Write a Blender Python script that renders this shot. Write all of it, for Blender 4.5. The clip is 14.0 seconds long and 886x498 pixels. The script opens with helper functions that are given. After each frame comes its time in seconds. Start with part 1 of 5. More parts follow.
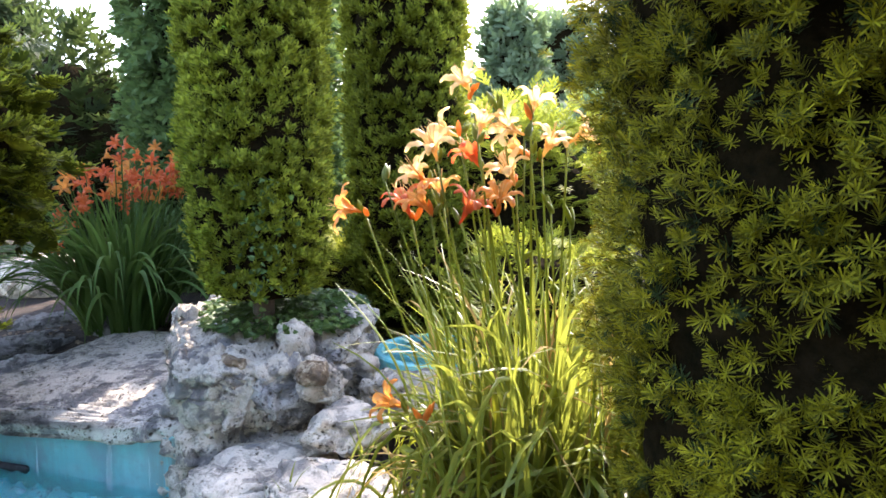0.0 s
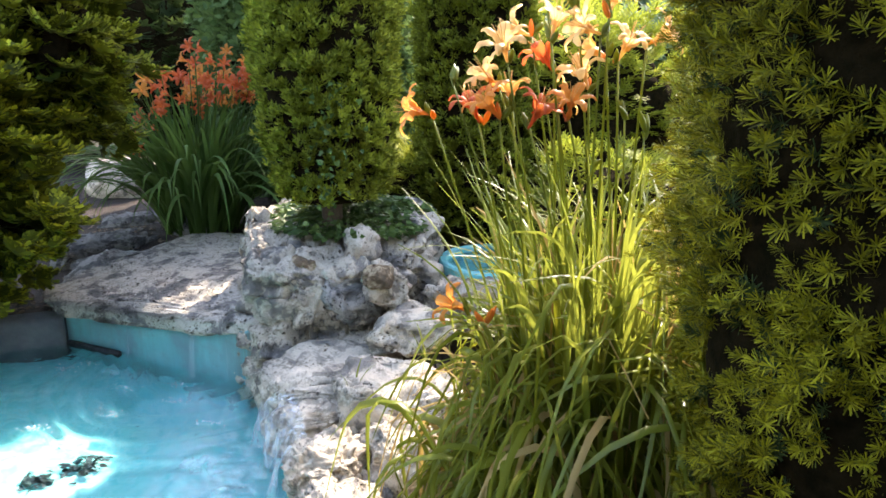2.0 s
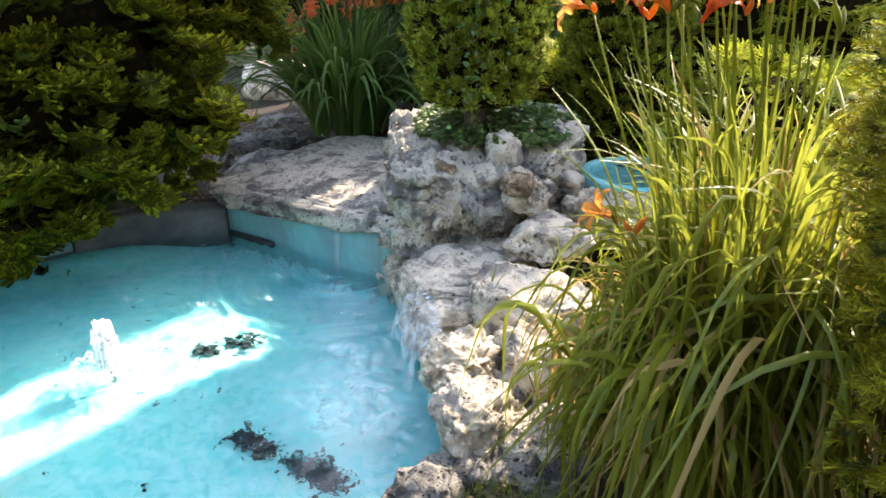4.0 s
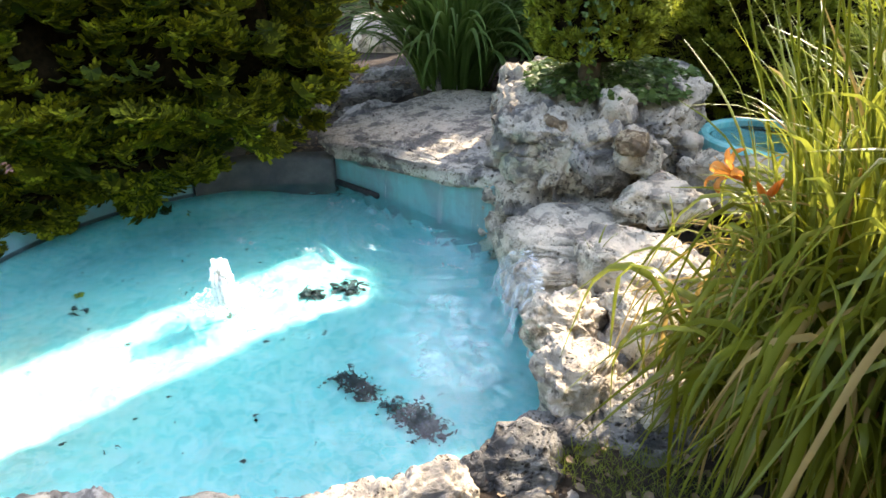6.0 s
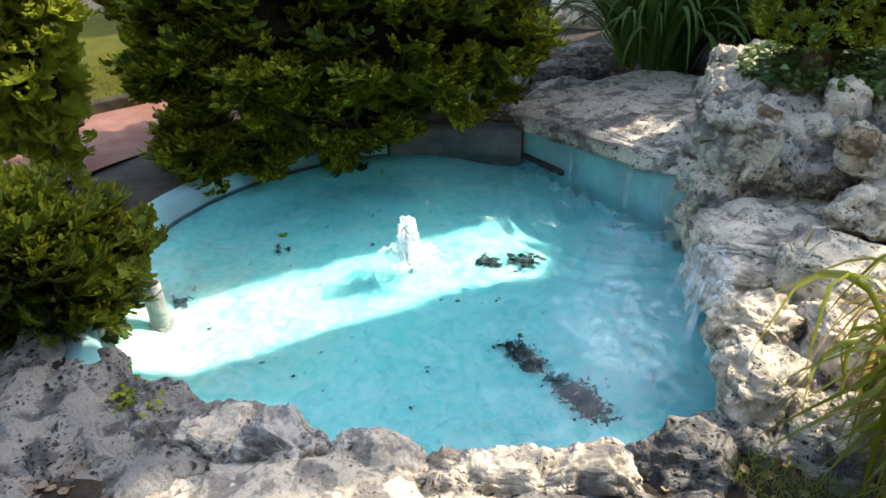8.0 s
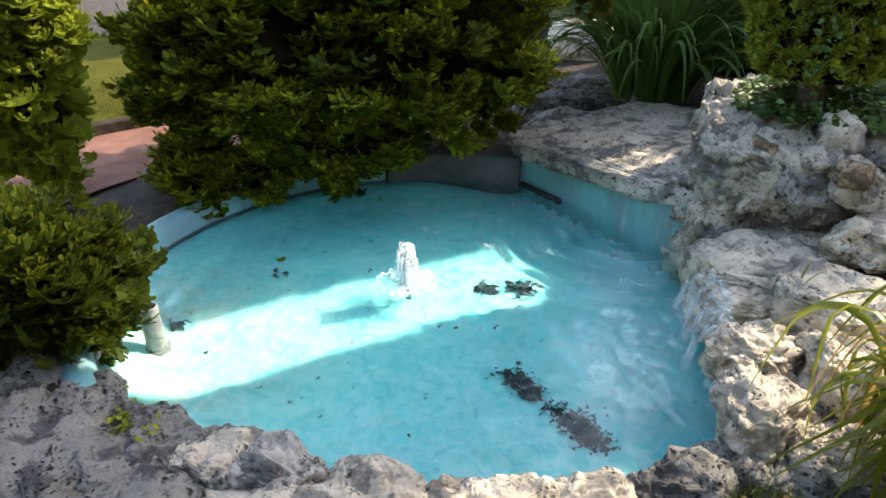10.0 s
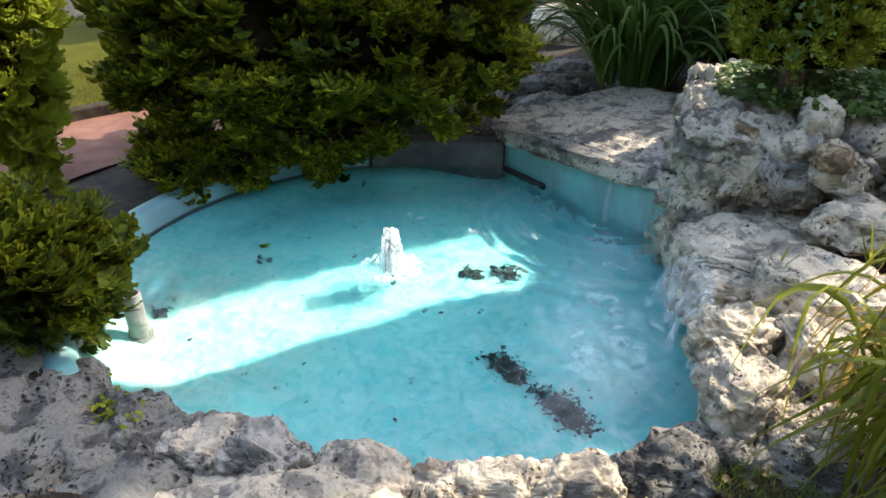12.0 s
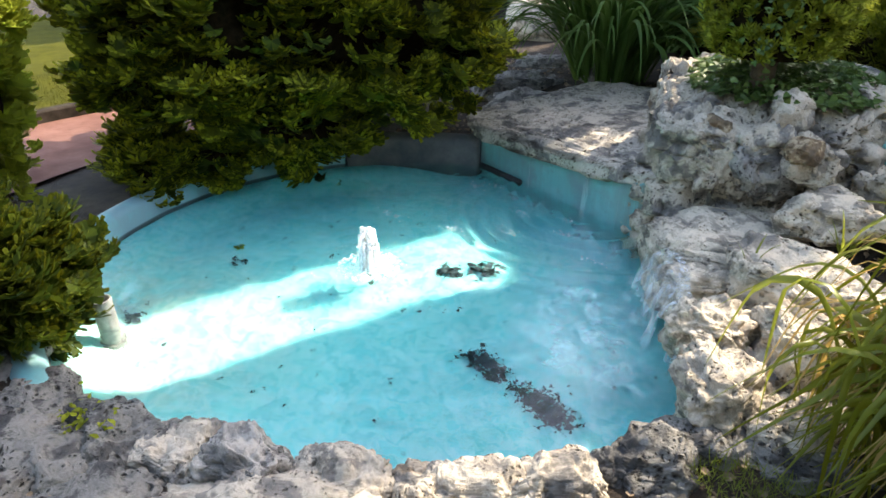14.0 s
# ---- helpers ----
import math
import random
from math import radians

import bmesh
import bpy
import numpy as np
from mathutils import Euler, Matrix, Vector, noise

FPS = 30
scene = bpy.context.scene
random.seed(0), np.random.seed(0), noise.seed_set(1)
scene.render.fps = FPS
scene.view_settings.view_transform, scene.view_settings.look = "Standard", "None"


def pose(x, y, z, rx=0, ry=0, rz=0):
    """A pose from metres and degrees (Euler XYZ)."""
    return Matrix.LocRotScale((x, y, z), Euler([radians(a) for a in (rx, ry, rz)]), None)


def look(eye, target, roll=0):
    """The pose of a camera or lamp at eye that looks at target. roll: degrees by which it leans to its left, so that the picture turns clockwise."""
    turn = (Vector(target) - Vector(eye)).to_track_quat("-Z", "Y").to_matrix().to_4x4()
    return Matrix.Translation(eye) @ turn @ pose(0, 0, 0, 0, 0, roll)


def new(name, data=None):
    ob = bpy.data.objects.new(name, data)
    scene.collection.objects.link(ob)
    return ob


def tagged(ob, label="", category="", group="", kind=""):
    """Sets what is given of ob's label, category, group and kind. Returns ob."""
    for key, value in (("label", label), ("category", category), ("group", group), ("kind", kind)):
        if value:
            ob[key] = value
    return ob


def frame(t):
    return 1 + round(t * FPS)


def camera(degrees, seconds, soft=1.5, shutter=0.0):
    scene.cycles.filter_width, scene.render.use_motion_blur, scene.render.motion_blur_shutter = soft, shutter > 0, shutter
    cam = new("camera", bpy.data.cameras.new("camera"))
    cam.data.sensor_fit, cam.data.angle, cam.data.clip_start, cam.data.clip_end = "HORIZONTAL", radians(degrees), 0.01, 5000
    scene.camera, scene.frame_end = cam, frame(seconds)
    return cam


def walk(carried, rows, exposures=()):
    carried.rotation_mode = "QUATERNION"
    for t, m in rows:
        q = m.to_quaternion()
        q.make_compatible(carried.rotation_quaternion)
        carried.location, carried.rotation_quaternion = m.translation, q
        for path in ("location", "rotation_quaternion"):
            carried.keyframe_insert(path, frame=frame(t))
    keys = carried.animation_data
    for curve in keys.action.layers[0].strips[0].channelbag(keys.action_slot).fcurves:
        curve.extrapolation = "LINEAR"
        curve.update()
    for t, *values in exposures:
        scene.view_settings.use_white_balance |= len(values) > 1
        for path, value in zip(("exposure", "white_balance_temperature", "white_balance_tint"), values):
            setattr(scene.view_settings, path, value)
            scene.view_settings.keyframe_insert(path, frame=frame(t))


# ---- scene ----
cam = camera(67.6, 14.0, soft=1.6)
# seconds, eye, yaw to the left, pitch, roll in degrees
PATH = [
    (0, 0.004, 0.003, 1.648, 0, -7.5, 0),
    (0.5, 0.005, 0.003, 1.646, 0.68, -7.7, -0.07),
    (1, 0.006, 0.004, 1.64, 1.79, -9.81, -0.13),
    (1.5, 0.004, 0.005, 1.633, 3.76, -11.97, 0.17),
    (2, 0.006, 0.005, 1.625, 5.76, -15.04, 0.56),
    (2.5, 0.003, 0.004, 1.617, 8.53, -16.97, 0.45),
    (3, -0.006, 0.004, 1.606, 11.88, -19.45, 0.31),
    (5.5, -0.08, 0.006, 1.575, 24.27, -24.88, -0.72),
    (6, -0.089, 0.001, 1.567, 26.46, -26.07, -0.8),
    (6.5, -0.097, -0.003, 1.559, 28.74, -27.51, -0.24),
    (7, -0.108, -0.017, 1.555, 32.6, -27.86, -0.08),
    (7.5, -0.119, -0.036, 1.556, 38.46, -29.59, -0.54),
    (8, -0.13, -0.064, 1.562, 42.43, -27.82, -0.94),
    (10.5, -0.147, -0.09, 1.565, 41.45, -25.45, 0.31),
    (11, -0.146, -0.089, 1.566, 40.94, -26.12, 0.34),
    (11.5, -0.146, -0.092, 1.564, 40.4, -26.5, 0.61),
    (12, -0.147, -0.094, 1.562, 40.15, -26.71, 0.54),
    (12.5, -0.153, -0.093, 1.56, 39.51, -26.92, 0.72),
    (13, -0.15, -0.088, 1.559, 38.88, -26.86, 0.73),
    (13.5, -0.15, -0.079, 1.56, 38.46, -26.7, 0.58),
    (14, -0.151, -0.073, 1.558, 38.17, -26.95, 0.38),
]


def aim(x, y, z, yaw, pitch, roll):
    a, b = radians(yaw), radians(pitch)
    ahead = Vector((-math.sin(a) * math.cos(b), math.cos(a) * math.cos(b), math.sin(b)))
    return look((x, y, z), Vector((x, y, z)) + 2 * ahead, roll)


walk(cam, [(t, aim(x, y, z, yaw, pitch, roll)) for t, x, y, z, yaw, pitch, roll in PATH], [(0, 3.32, 6850, 20), (1.5, 3.20, 7200, 17), (3, 3.08, 7650, 15), (5.5, 3.14, 8050, 14), (6.5, 3.00, 7850, 12), (7.0, 2.90, 7700, 10), (7.5, 2.78, 7700, 10), (8.0, 2.62, 7650, 10), (10.5, 2.48, 7600, 10), (12.5, 2.55, 7600, 10), (14, 2.74, 7650, 11)])

# ---- light ----
SUN_AZ, SUN_EL = 20.0, 42.0
world = bpy.data.worlds.new("world")
scene.world = world
world.use_nodes = True
wn = world.node_tree.nodes
sky = wn.new("ShaderNodeTexSky")
sky.sky_type, sky.sun_disc = "NISHITA", False
sky.sun_elevation, sky.sun_rotation = radians(SUN_EL), radians(SUN_AZ)
sky.dust_density, sky.ozone_density = 1.5, 1.0
wn["Background"].inputs[1].default_value = 0.15
world.node_tree.links.new(sky.outputs[0], wn["Background"].inputs[0])
sun = new("sun", bpy.data.lights.new("sun", "SUN"))
sun.data.energy, sun.data.angle, sun.data.color = 1.65, radians(0.7), (1.0, 0.95, 0.86)
sun_way = Vector((math.sin(radians(SUN_AZ)) * math.cos(radians(SUN_EL)), math.cos(radians(SUN_AZ)) * math.cos(radians(SUN_EL)), math.sin(radians(SUN_EL))))
sun.matrix_world = look(sun_way * 30, (0, 0, 0))
rng = np.random.default_rng(7)
POOL, RADIUS, DEPTH = (-2.08, 2.05), 1.53, -0.20


# ---- materials ----
def graph(name):
    m = bpy.data.materials.new(name)
    m.use_nodes = True
    nt = m.node_tree
    nt.nodes.clear()
    out = nt.nodes.new("ShaderNodeOutputMaterial")

    def node(kind, **given):
        n = nt.nodes.new("ShaderNode" + kind)
        for key, value in given.items():
            sock = n.inputs.get(key.replace("_", " "))
            if isinstance(value, bpy.types.NodeSocket):
                nt.links.new(value, sock)
            else:
                sock.default_value = value
        return n

    return m, nt, node, out


def link(nt, a, b):
    nt.links.new(a, b)


def ramp(nt, node, fac, stops):
    r = nt.nodes.new("ShaderNodeValToRGB")
    el = r.color_ramp.elements
    while len(el) < len(stops):
        el.new(0.5)
    for e, (p, c) in zip(el, stops):
        e.position, e.color = p, (*c, 1) if len(c) == 3 else c
    nt.links.new(fac, r.inputs[0])
    return r.outputs[0]


def mixed(nt, fac, a, b, how="MIX"):
    n = nt.nodes.new("ShaderNodeMix")
    n.data_type, n.blend_type = "RGBA", how
    for sock, value in ((n.inputs[0], fac), (n.inputs[6], a), (n.inputs[7], b)):
        if isinstance(value, bpy.types.NodeSocket):
            nt.links.new(value, sock)
        else:
            sock.default_value = value if isinstance(value, float) else (*value, 1)
    return n.outputs[2]


def coords(nt, node, world_space=False):
    """Object coordinates in metres, shifted at random from object to object."""
    if world_space:
        return node("NewGeometry").outputs["Position"]
    tc, info = node("TexCoord"), node("ObjectInfo")
    sh = nt.nodes.new("ShaderNodeVectorMath")
    sh.operation = "SCALE"
    sh.inputs[0].default_value = (37.0, 91.0, 53.0)
    nt.links.new(info.outputs["Random"], sh.inputs["Scale"])
    add = nt.nodes.new("ShaderNodeVectorMath")
    nt.links.new(tc.outputs["Object"], add.inputs[0])
    nt.links.new(sh.outputs[0], add.inputs[1])
    return add.outputs[0]


def noise_tex(node, vec, scale, detail=6.0, rough=0.6):
    return node("TexNoise", Vector=vec, Scale=scale, Detail=detail, Roughness=rough).outputs[0]


def stone_material(name, light, dark, ochre=0.35, bump=1.0, world_space=False, pits=0.45):
    """Weathered limestone: cream and grey patches with sharp borders, dark lichen, scattered solution holes and ochre stains."""
    m, nt, node, out = graph(name)
    vec = coords(nt, node, world_space)
    warp = node("TexNoise", Vector=vec, Scale=7.0, Detail=5.0)
    add = node("VectorMath")
    sc = nt.nodes.new("ShaderNodeVectorMath")
    sc.operation = "SCALE"
    sc.inputs["Scale"].default_value = 0.11
    link(nt, warp.outputs[1], sc.inputs[0]), link(nt, vec, add.inputs[0]), link(nt, sc.outputs[0], add.inputs[1])
    wv = add.outputs[0]
    big, mid, fine = noise_tex(node, vec, 3.2, 5.0), noise_tex(node, wv, 6.5, 9.0, 0.62), noise_tex(node, vec, 70.0, 6.0, 0.7)
    grey = (0.62 * dark[0], 0.66 * dark[1], 0.72 * dark[2])
    base = ramp(nt, node, mid, [(0.36, grey), (0.445, dark), (0.485, light), (0.70, tuple(min(1, 1.15 * v) for v in light))])
    lichen = ramp(nt, node, noise_tex(node, wv, 15.0, 8.0, 0.68), [(0.50, (0.0,) * 3), (0.565, (0.62,) * 3)])
    where = ramp(nt, node, big, [(0.42, (0.1,) * 3), (0.58, (1.0,) * 3)])
    base = mixed(nt, mixed(nt, 1.0, lichen, where, "MULTIPLY"), base, tuple(0.45 * v for v in grey))
    rust = ramp(nt, node, noise_tex(node, vec, 4.1, 5.0), [(0.60, (0.0,) * 3), (0.70, (ochre,) * 3)])
    base = mixed(nt, rust, base, (0.34, 0.20, 0.085))
    moss = ramp(nt, node, noise_tex(node, vec, 5.3), [(0.64, (0.0,) * 3), (0.74, (0.4,) * 3)])
    base = mixed(nt, moss, base, (0.11, 0.12, 0.04))
    base = mixed(nt, 1.0, base, ramp(nt, node, fine, [(0.30, (0.70,) * 3), (0.50, (1.0,) * 3)]), "MULTIPLY")
    hole_a = ramp(nt, node, node("TexVoronoi", Vector=wv, Scale=21.0).outputs[0], [(0.10, (1.0,) * 3), (0.25, (0.0,) * 3)])
    hole_b = ramp(nt, node, node("TexVoronoi", Vector=wv, Scale=58.0).outputs[0], [(0.12, (0.9,) * 3), (0.32, (0.0,) * 3)])
    pitted = ramp(nt, node, noise_tex(node, vec, 7.3, 4.0), [(pits, (0.0,) * 3), (pits + 0.13, (1.0,) * 3)])
    dots = mixed(nt, 1.0, mixed(nt, 1.0, hole_a, hole_b, "LIGHTEN"), pitted, "MULTIPLY")
    base = mixed(nt, dots, base, (0.25 * dark[0], 0.22 * dark[1], 0.19 * dark[2]))
    h = mixed(nt, 0.50, mixed(nt, 0.45, mid, fine), mixed(nt, 1.0, (1.0, 1.0, 1.0), dots, "SUBTRACT"), "MIX")
    b = node("Bump", Height=h, Strength=0.9 * bump, Distance=0.04)
    bs = node("BsdfPrincipled", Base_Color=base, Roughness=0.9, Specular_IOR_Level=0.25, Normal=b.outputs[0])
    link(nt, bs.outputs[0], out.inputs[0])
    return m


def leaf_material(name, a, b, glow, share=0.35, rough=0.62):
    """Leaves: two greens island by island, part of the light passing through."""
    m, nt, node, out = graph(name)
    isl = node("NewGeometry").outputs["Random Per Island"]
    vec = node("NewGeometry").outputs["Position"]
    patch = noise_tex(node, vec, 2.2, 3.0)
    col = mixed(nt, isl, a, b)
    col = mixed(nt, ramp(nt, node, patch, [(0.3, (0.55,) * 3), (0.7, (0.0,) * 3)]), col, tuple(0.55 * v for v in a))
    bs = node("BsdfPrincipled", Base_Color=col, Roughness=rough, Specular_IOR_Level=0.3 if rough < 0.6 else 0.14)
    tr = node("BsdfTranslucent", Color=mixed(nt, 0.6, col, glow))
    mx = node("MixShader", Fac=share)
    link(nt, bs.outputs[0], mx.inputs[1])
    link(nt, tr.outputs[0], mx.inputs[2])
    link(nt, mx.outputs[0], out.inputs[0])
    return m


def plain_material(name, a, b, scale=12.0, rough=0.7, bump=0.3, metal=0.0, dist=0.01, world_space=False, sheen=0.4):
    m, nt, node, out = graph(name)
    vec = coords(nt, node, world_space)
    n1, n2 = noise_tex(node, vec, scale), noise_tex(node, vec, scale * 6, 8.0, 0.7)
    col = mixed(nt, ramp(nt, node, n1, [(0.35, (0.0,) * 3), (0.65, (1.0,) * 3)]), a, b)
    col = mixed(nt, 0.25, col, n2, "OVERLAY")
    bp = node("Bump", Height=n2, Strength=bump, Distance=dist)
    bs = node("BsdfPrincipled", Base_Color=col, Roughness=rough, Metallic=metal, Specular_IOR_Level=sheen, Normal=bp.outputs[0])
    link(nt, bs.outputs[0], out.inputs[0])
    return m


def painted_basin(name="pool_paint", dirty=False, tide_line=True):
    """Turquoise pool paint with lime blooms, algae stains and scuffs; on the floor also silt and painted caustics; on
    walls also drip streaks and a dark tide line.
    """
    m, nt, node, out = graph(name)
    vec = coords(nt, node, True)
    big, mid, fine = noise_tex(node, vec, 1.6, 4.0), noise_tex(node, vec, 7.0, 6.0, 0.65), noise_tex(node, vec, 40.0, 8.0, 0.7)
    col = ramp(nt, node, big, [(0.3, (0.075, 0.53, 0.55)), (0.7, (0.15, 0.67, 0.66))])
    col = mixed(nt, ramp(nt, node, mid, [(0.48, (0.0,) * 3), (0.70, (0.5,) * 3)]), col, (0.34, 0.73, 0.74))
    col = mixed(nt, ramp(nt, node, noise_tex(node, vec, 4.0, 7.0, 0.7), [(0.55, (0.0,) * 3), (0.72, (0.35,) * 3)]), col, (0.16, 0.42, 0.42))
    col = mixed(nt, ramp(nt, node, fine, [(0.59, (0.0,) * 3), (0.70, (0.6,) * 3)]), col, (0.10, 0.24, 0.23))
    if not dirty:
        # Silt patch; its cream also tones the sun stripe's west end.
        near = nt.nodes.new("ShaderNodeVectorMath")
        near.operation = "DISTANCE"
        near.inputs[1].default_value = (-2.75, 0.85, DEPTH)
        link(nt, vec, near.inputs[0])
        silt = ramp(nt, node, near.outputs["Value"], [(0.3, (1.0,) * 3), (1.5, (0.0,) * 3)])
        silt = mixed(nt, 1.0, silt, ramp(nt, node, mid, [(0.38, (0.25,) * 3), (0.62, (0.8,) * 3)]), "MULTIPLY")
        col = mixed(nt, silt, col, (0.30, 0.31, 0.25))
        # Pale and dark swirls in the colour imitate caustics.
        caustics = nt.nodes.new("ShaderNodeTexNoise")
        caustics.inputs["Scale"].default_value, caustics.inputs["Detail"].default_value, caustics.inputs["Distortion"].default_value = 9.0, 4.0, 1.6
        link(nt, vec, caustics.inputs["Vector"])
        col = mixed(nt, ramp(nt, node, caustics.outputs[0], [(0.38, (0.0,) * 3), (0.50, (0.28,) * 3), (0.62, (0.0,) * 3)]), col, (0.56, 0.70, 0.66))
        col = mixed(nt, ramp(nt, node, caustics.outputs[0], [(0.54, (0.0,) * 3), (0.68, (0.30,) * 3)]), col, (0.11, 0.42, 0.43))
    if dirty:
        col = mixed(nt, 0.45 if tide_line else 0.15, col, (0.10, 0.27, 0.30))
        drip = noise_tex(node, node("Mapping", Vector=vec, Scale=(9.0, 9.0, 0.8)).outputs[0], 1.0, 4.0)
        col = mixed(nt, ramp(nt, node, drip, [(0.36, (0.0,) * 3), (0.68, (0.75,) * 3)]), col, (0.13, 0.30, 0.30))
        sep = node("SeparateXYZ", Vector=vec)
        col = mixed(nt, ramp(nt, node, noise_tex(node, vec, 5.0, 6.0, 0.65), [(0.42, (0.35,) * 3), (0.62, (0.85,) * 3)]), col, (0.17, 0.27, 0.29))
        brown = ramp(nt, node, node("MapRange", Value=sep.outputs[0], From_Min=-1.50, From_Max=-1.25).outputs[0], [(0.0, (0.0,) * 3), (1.0, (1.0,) * 3)])
        spots = ramp(nt, node, drip, [(0.40, (0.0,) * 3), (0.55, (0.9,) * 3)])
        col = mixed(nt, mixed(nt, 1.0, brown, spots, "MULTIPLY"), col, (0.17, 0.11, 0.05))
        tide = 0.0 if not tide_line else ramp(nt, node, node("MapRange", Value=sep.outputs[2], From_Min=-0.03, From_Max=0.02).outputs[0], [(0.0, (0.1,) * 3), (0.3, (0.95,) * 3), (0.8, (0.9,) * 3), (1.0, (0.0,) * 3)])
        col = mixed(nt, tide, col, (0.02, 0.035, 0.035))
    bs = node("BsdfPrincipled", Base_Color=col, Roughness=0.55, Normal=node("Bump", Height=fine, Strength=0.3, Distance=0.004).outputs[0])
    link(nt, bs.outputs[0], out.inputs[0])
    return m


def water_material(name="pool_water", strength=0.32):
    m, nt, node, out = graph(name)
    vec = coords(nt, node, True)
    mp = node("Mapping", Vector=vec, Scale=(8.0, 11.0, 10.0), Rotation=(0, 0, 0.6))
    h = noise_tex(node, mp.outputs[0], 1.0, 3.0, 0.5)
    b = node("Bump", Height=h, Strength=strength, Distance=0.05)
    through_it = node("BsdfRefraction", Color=(0.93, 0.99, 1.0, 1), Roughness=0.0, IOR=1.33, Normal=b.outputs[0])
    gloss = node("BsdfGlossy", Color=(1, 1, 1, 1), Roughness=0.02, Normal=b.outputs[0])
    mx = node("MixShader", Fac=node("Fresnel", IOR=1.40, Normal=b.outputs[0]).outputs[0])
    link(nt, through_it.outputs[0], mx.inputs[1]), link(nt, gloss.outputs[0], mx.inputs[2])
    link(nt, mx.outputs[0], out.inputs[0])
    return m


def spray_material():
    """Falling and foaming water: white scattering with some see-through."""
    m, nt, node, out = graph("white_water")
    n = noise_tex(node, coords(nt, node, True), 30.0, 4.0)
    d = node("BsdfPrincipled", Base_Color=(0.92, 0.96, 0.97, 1), Roughness=0.25)
    t = node("BsdfTranslucent", Color=(0.95, 0.98, 1.0, 1))
    p = node("BsdfTransparent")
    a, b = node("MixShader", Fac=0.45), node("MixShader", Fac=ramp(nt, node, n, [(0.4, (0.05,) * 3), (0.65, (0.6,) * 3)]))
    link(nt, d.outputs[0], a.inputs[1]), link(nt, t.outputs[0], a.inputs[2])
    link(nt, a.outputs[0], b.inputs[1]), link(nt, p.outputs[0], b.inputs[2])
    link(nt, b.outputs[0], out.inputs[0])
    return m


def sheet_material():
    """A thin run of clear water, mostly see-through."""
    m, nt, node, out = graph("thin_water")
    mp = node("Mapping", Vector=coords(nt, node, True), Scale=(38.0, 38.0, 4.0))
    n = noise_tex(node, mp.outputs[0], 1.0, 3.0)
    d = node("BsdfPrincipled", Base_Color=(0.85, 0.93, 0.95, 1), Roughness=0.15)
    p = node("BsdfTransparent")
    b = node("MixShader", Fac=ramp(nt, node, n, [(0.34, (0.62,) * 3), (0.60, (0.96,) * 3)]))
    link(nt, d.outputs[0], b.inputs[1]), link(nt, p.outputs[0], b.inputs[2])
    link(nt, b.outputs[0], out.inputs[0])
    return m


def haze_material():
    """A thin cloud of tiny bubbles, thinning out to its rim."""
    m, nt, node, out = graph("bubble_cloud")
    tc = node("TexCoord")
    ln = nt.nodes.new("ShaderNodeVectorMath")
    ln.operation = "LENGTH"
    link(nt, tc.outputs["Object"], ln.inputs[0])
    rim = ramp(nt, node, ln.outputs["Value"], [(0.02, (1.0,) * 3), (0.34, (0.0,) * 3)])
    n = ramp(nt, node, noise_tex(node, coords(nt, node, True), 9.0, 6.0, 0.65), [(0.38, (0.0,) * 3), (0.72, (0.75,) * 3)])
    d, p = node("BsdfDiffuse", Color=(0.70, 0.93, 0.96, 1)), node("BsdfTransparent")
    b = node("MixShader", Fac=mixed(nt, 1.0, rim, n, "MULTIPLY"))
    link(nt, p.outputs[0], b.inputs[1]), link(nt, d.outputs[0], b.inputs[2])
    link(nt, b.outputs[0], out.inputs[0])
    return m


STONE = stone_material("limestone", (0.52, 0.45, 0.355), (0.27, 0.238, 0.20))
STONE_PALE = stone_material("pale_limestone", (0.62, 0.535, 0.415), (0.36, 0.31, 0.245), 0.3)
STONE_GREY = stone_material("grey_limestone", (0.38, 0.355, 0.32), (0.19, 0.178, 0.16), 0.15)
# Naturally dark stone; its colour also stands for shade on some stones.
STONE_DARK_SHADED = stone_material("dark_shaded_limestone", (0.21, 0.20, 0.18), (0.10, 0.094, 0.086), 0.2, 1.3, pits=0.43)
STONE_SLAB = stone_material("slab_limestone", (0.53, 0.475, 0.395), (0.27, 0.245, 0.215), 0.2, pits=0.38)
STONE_OCHRE = stone_material("ochre_limestone", (0.40, 0.31, 0.20), (0.22, 0.15, 0.09), 0.6)
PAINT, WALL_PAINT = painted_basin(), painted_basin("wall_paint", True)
WEIR_PAINT = painted_basin("weir_paint", True, False)
WATER, SPRAY, SHEET = water_material(), spray_material(), sheet_material()
HAZE = haze_material()
# Darkened and blued to carry the kerb's shade.
CONCRETE = plain_material("weathered_shaded_concrete", (0.07, 0.08, 0.085), (0.14, 0.145, 0.14), 5.0, 0.8, 0.4)
SOIL = plain_material("dark_soil", (0.022, 0.015, 0.010), (0.065, 0.045, 0.030), 9.0, 0.95, 1.0, 0, 0.03, True)
PATHWAY = plain_material("red_paving", (0.13, 0.06, 0.045), (0.21, 0.11, 0.085), 3.0, 0.9, 0.4, 0, 0.01, True, 0.1)
LAWN = plain_material("lawn_ground", (0.040, 0.042, 0.005), (0.066, 0.064, 0.008), 5.0, 0.95, 0.5, 0, 0.02, True, 0.03)
EDGING = plain_material("dark_edging", (0.025, 0.02, 0.016), (0.06, 0.05, 0.04), 8.0, 0.95, 0.5, sheen=0.02)
BARK = plain_material("bark", (0.10, 0.07, 0.05), (0.18, 0.13, 0.09), 20.0, 0.9, 0.8)
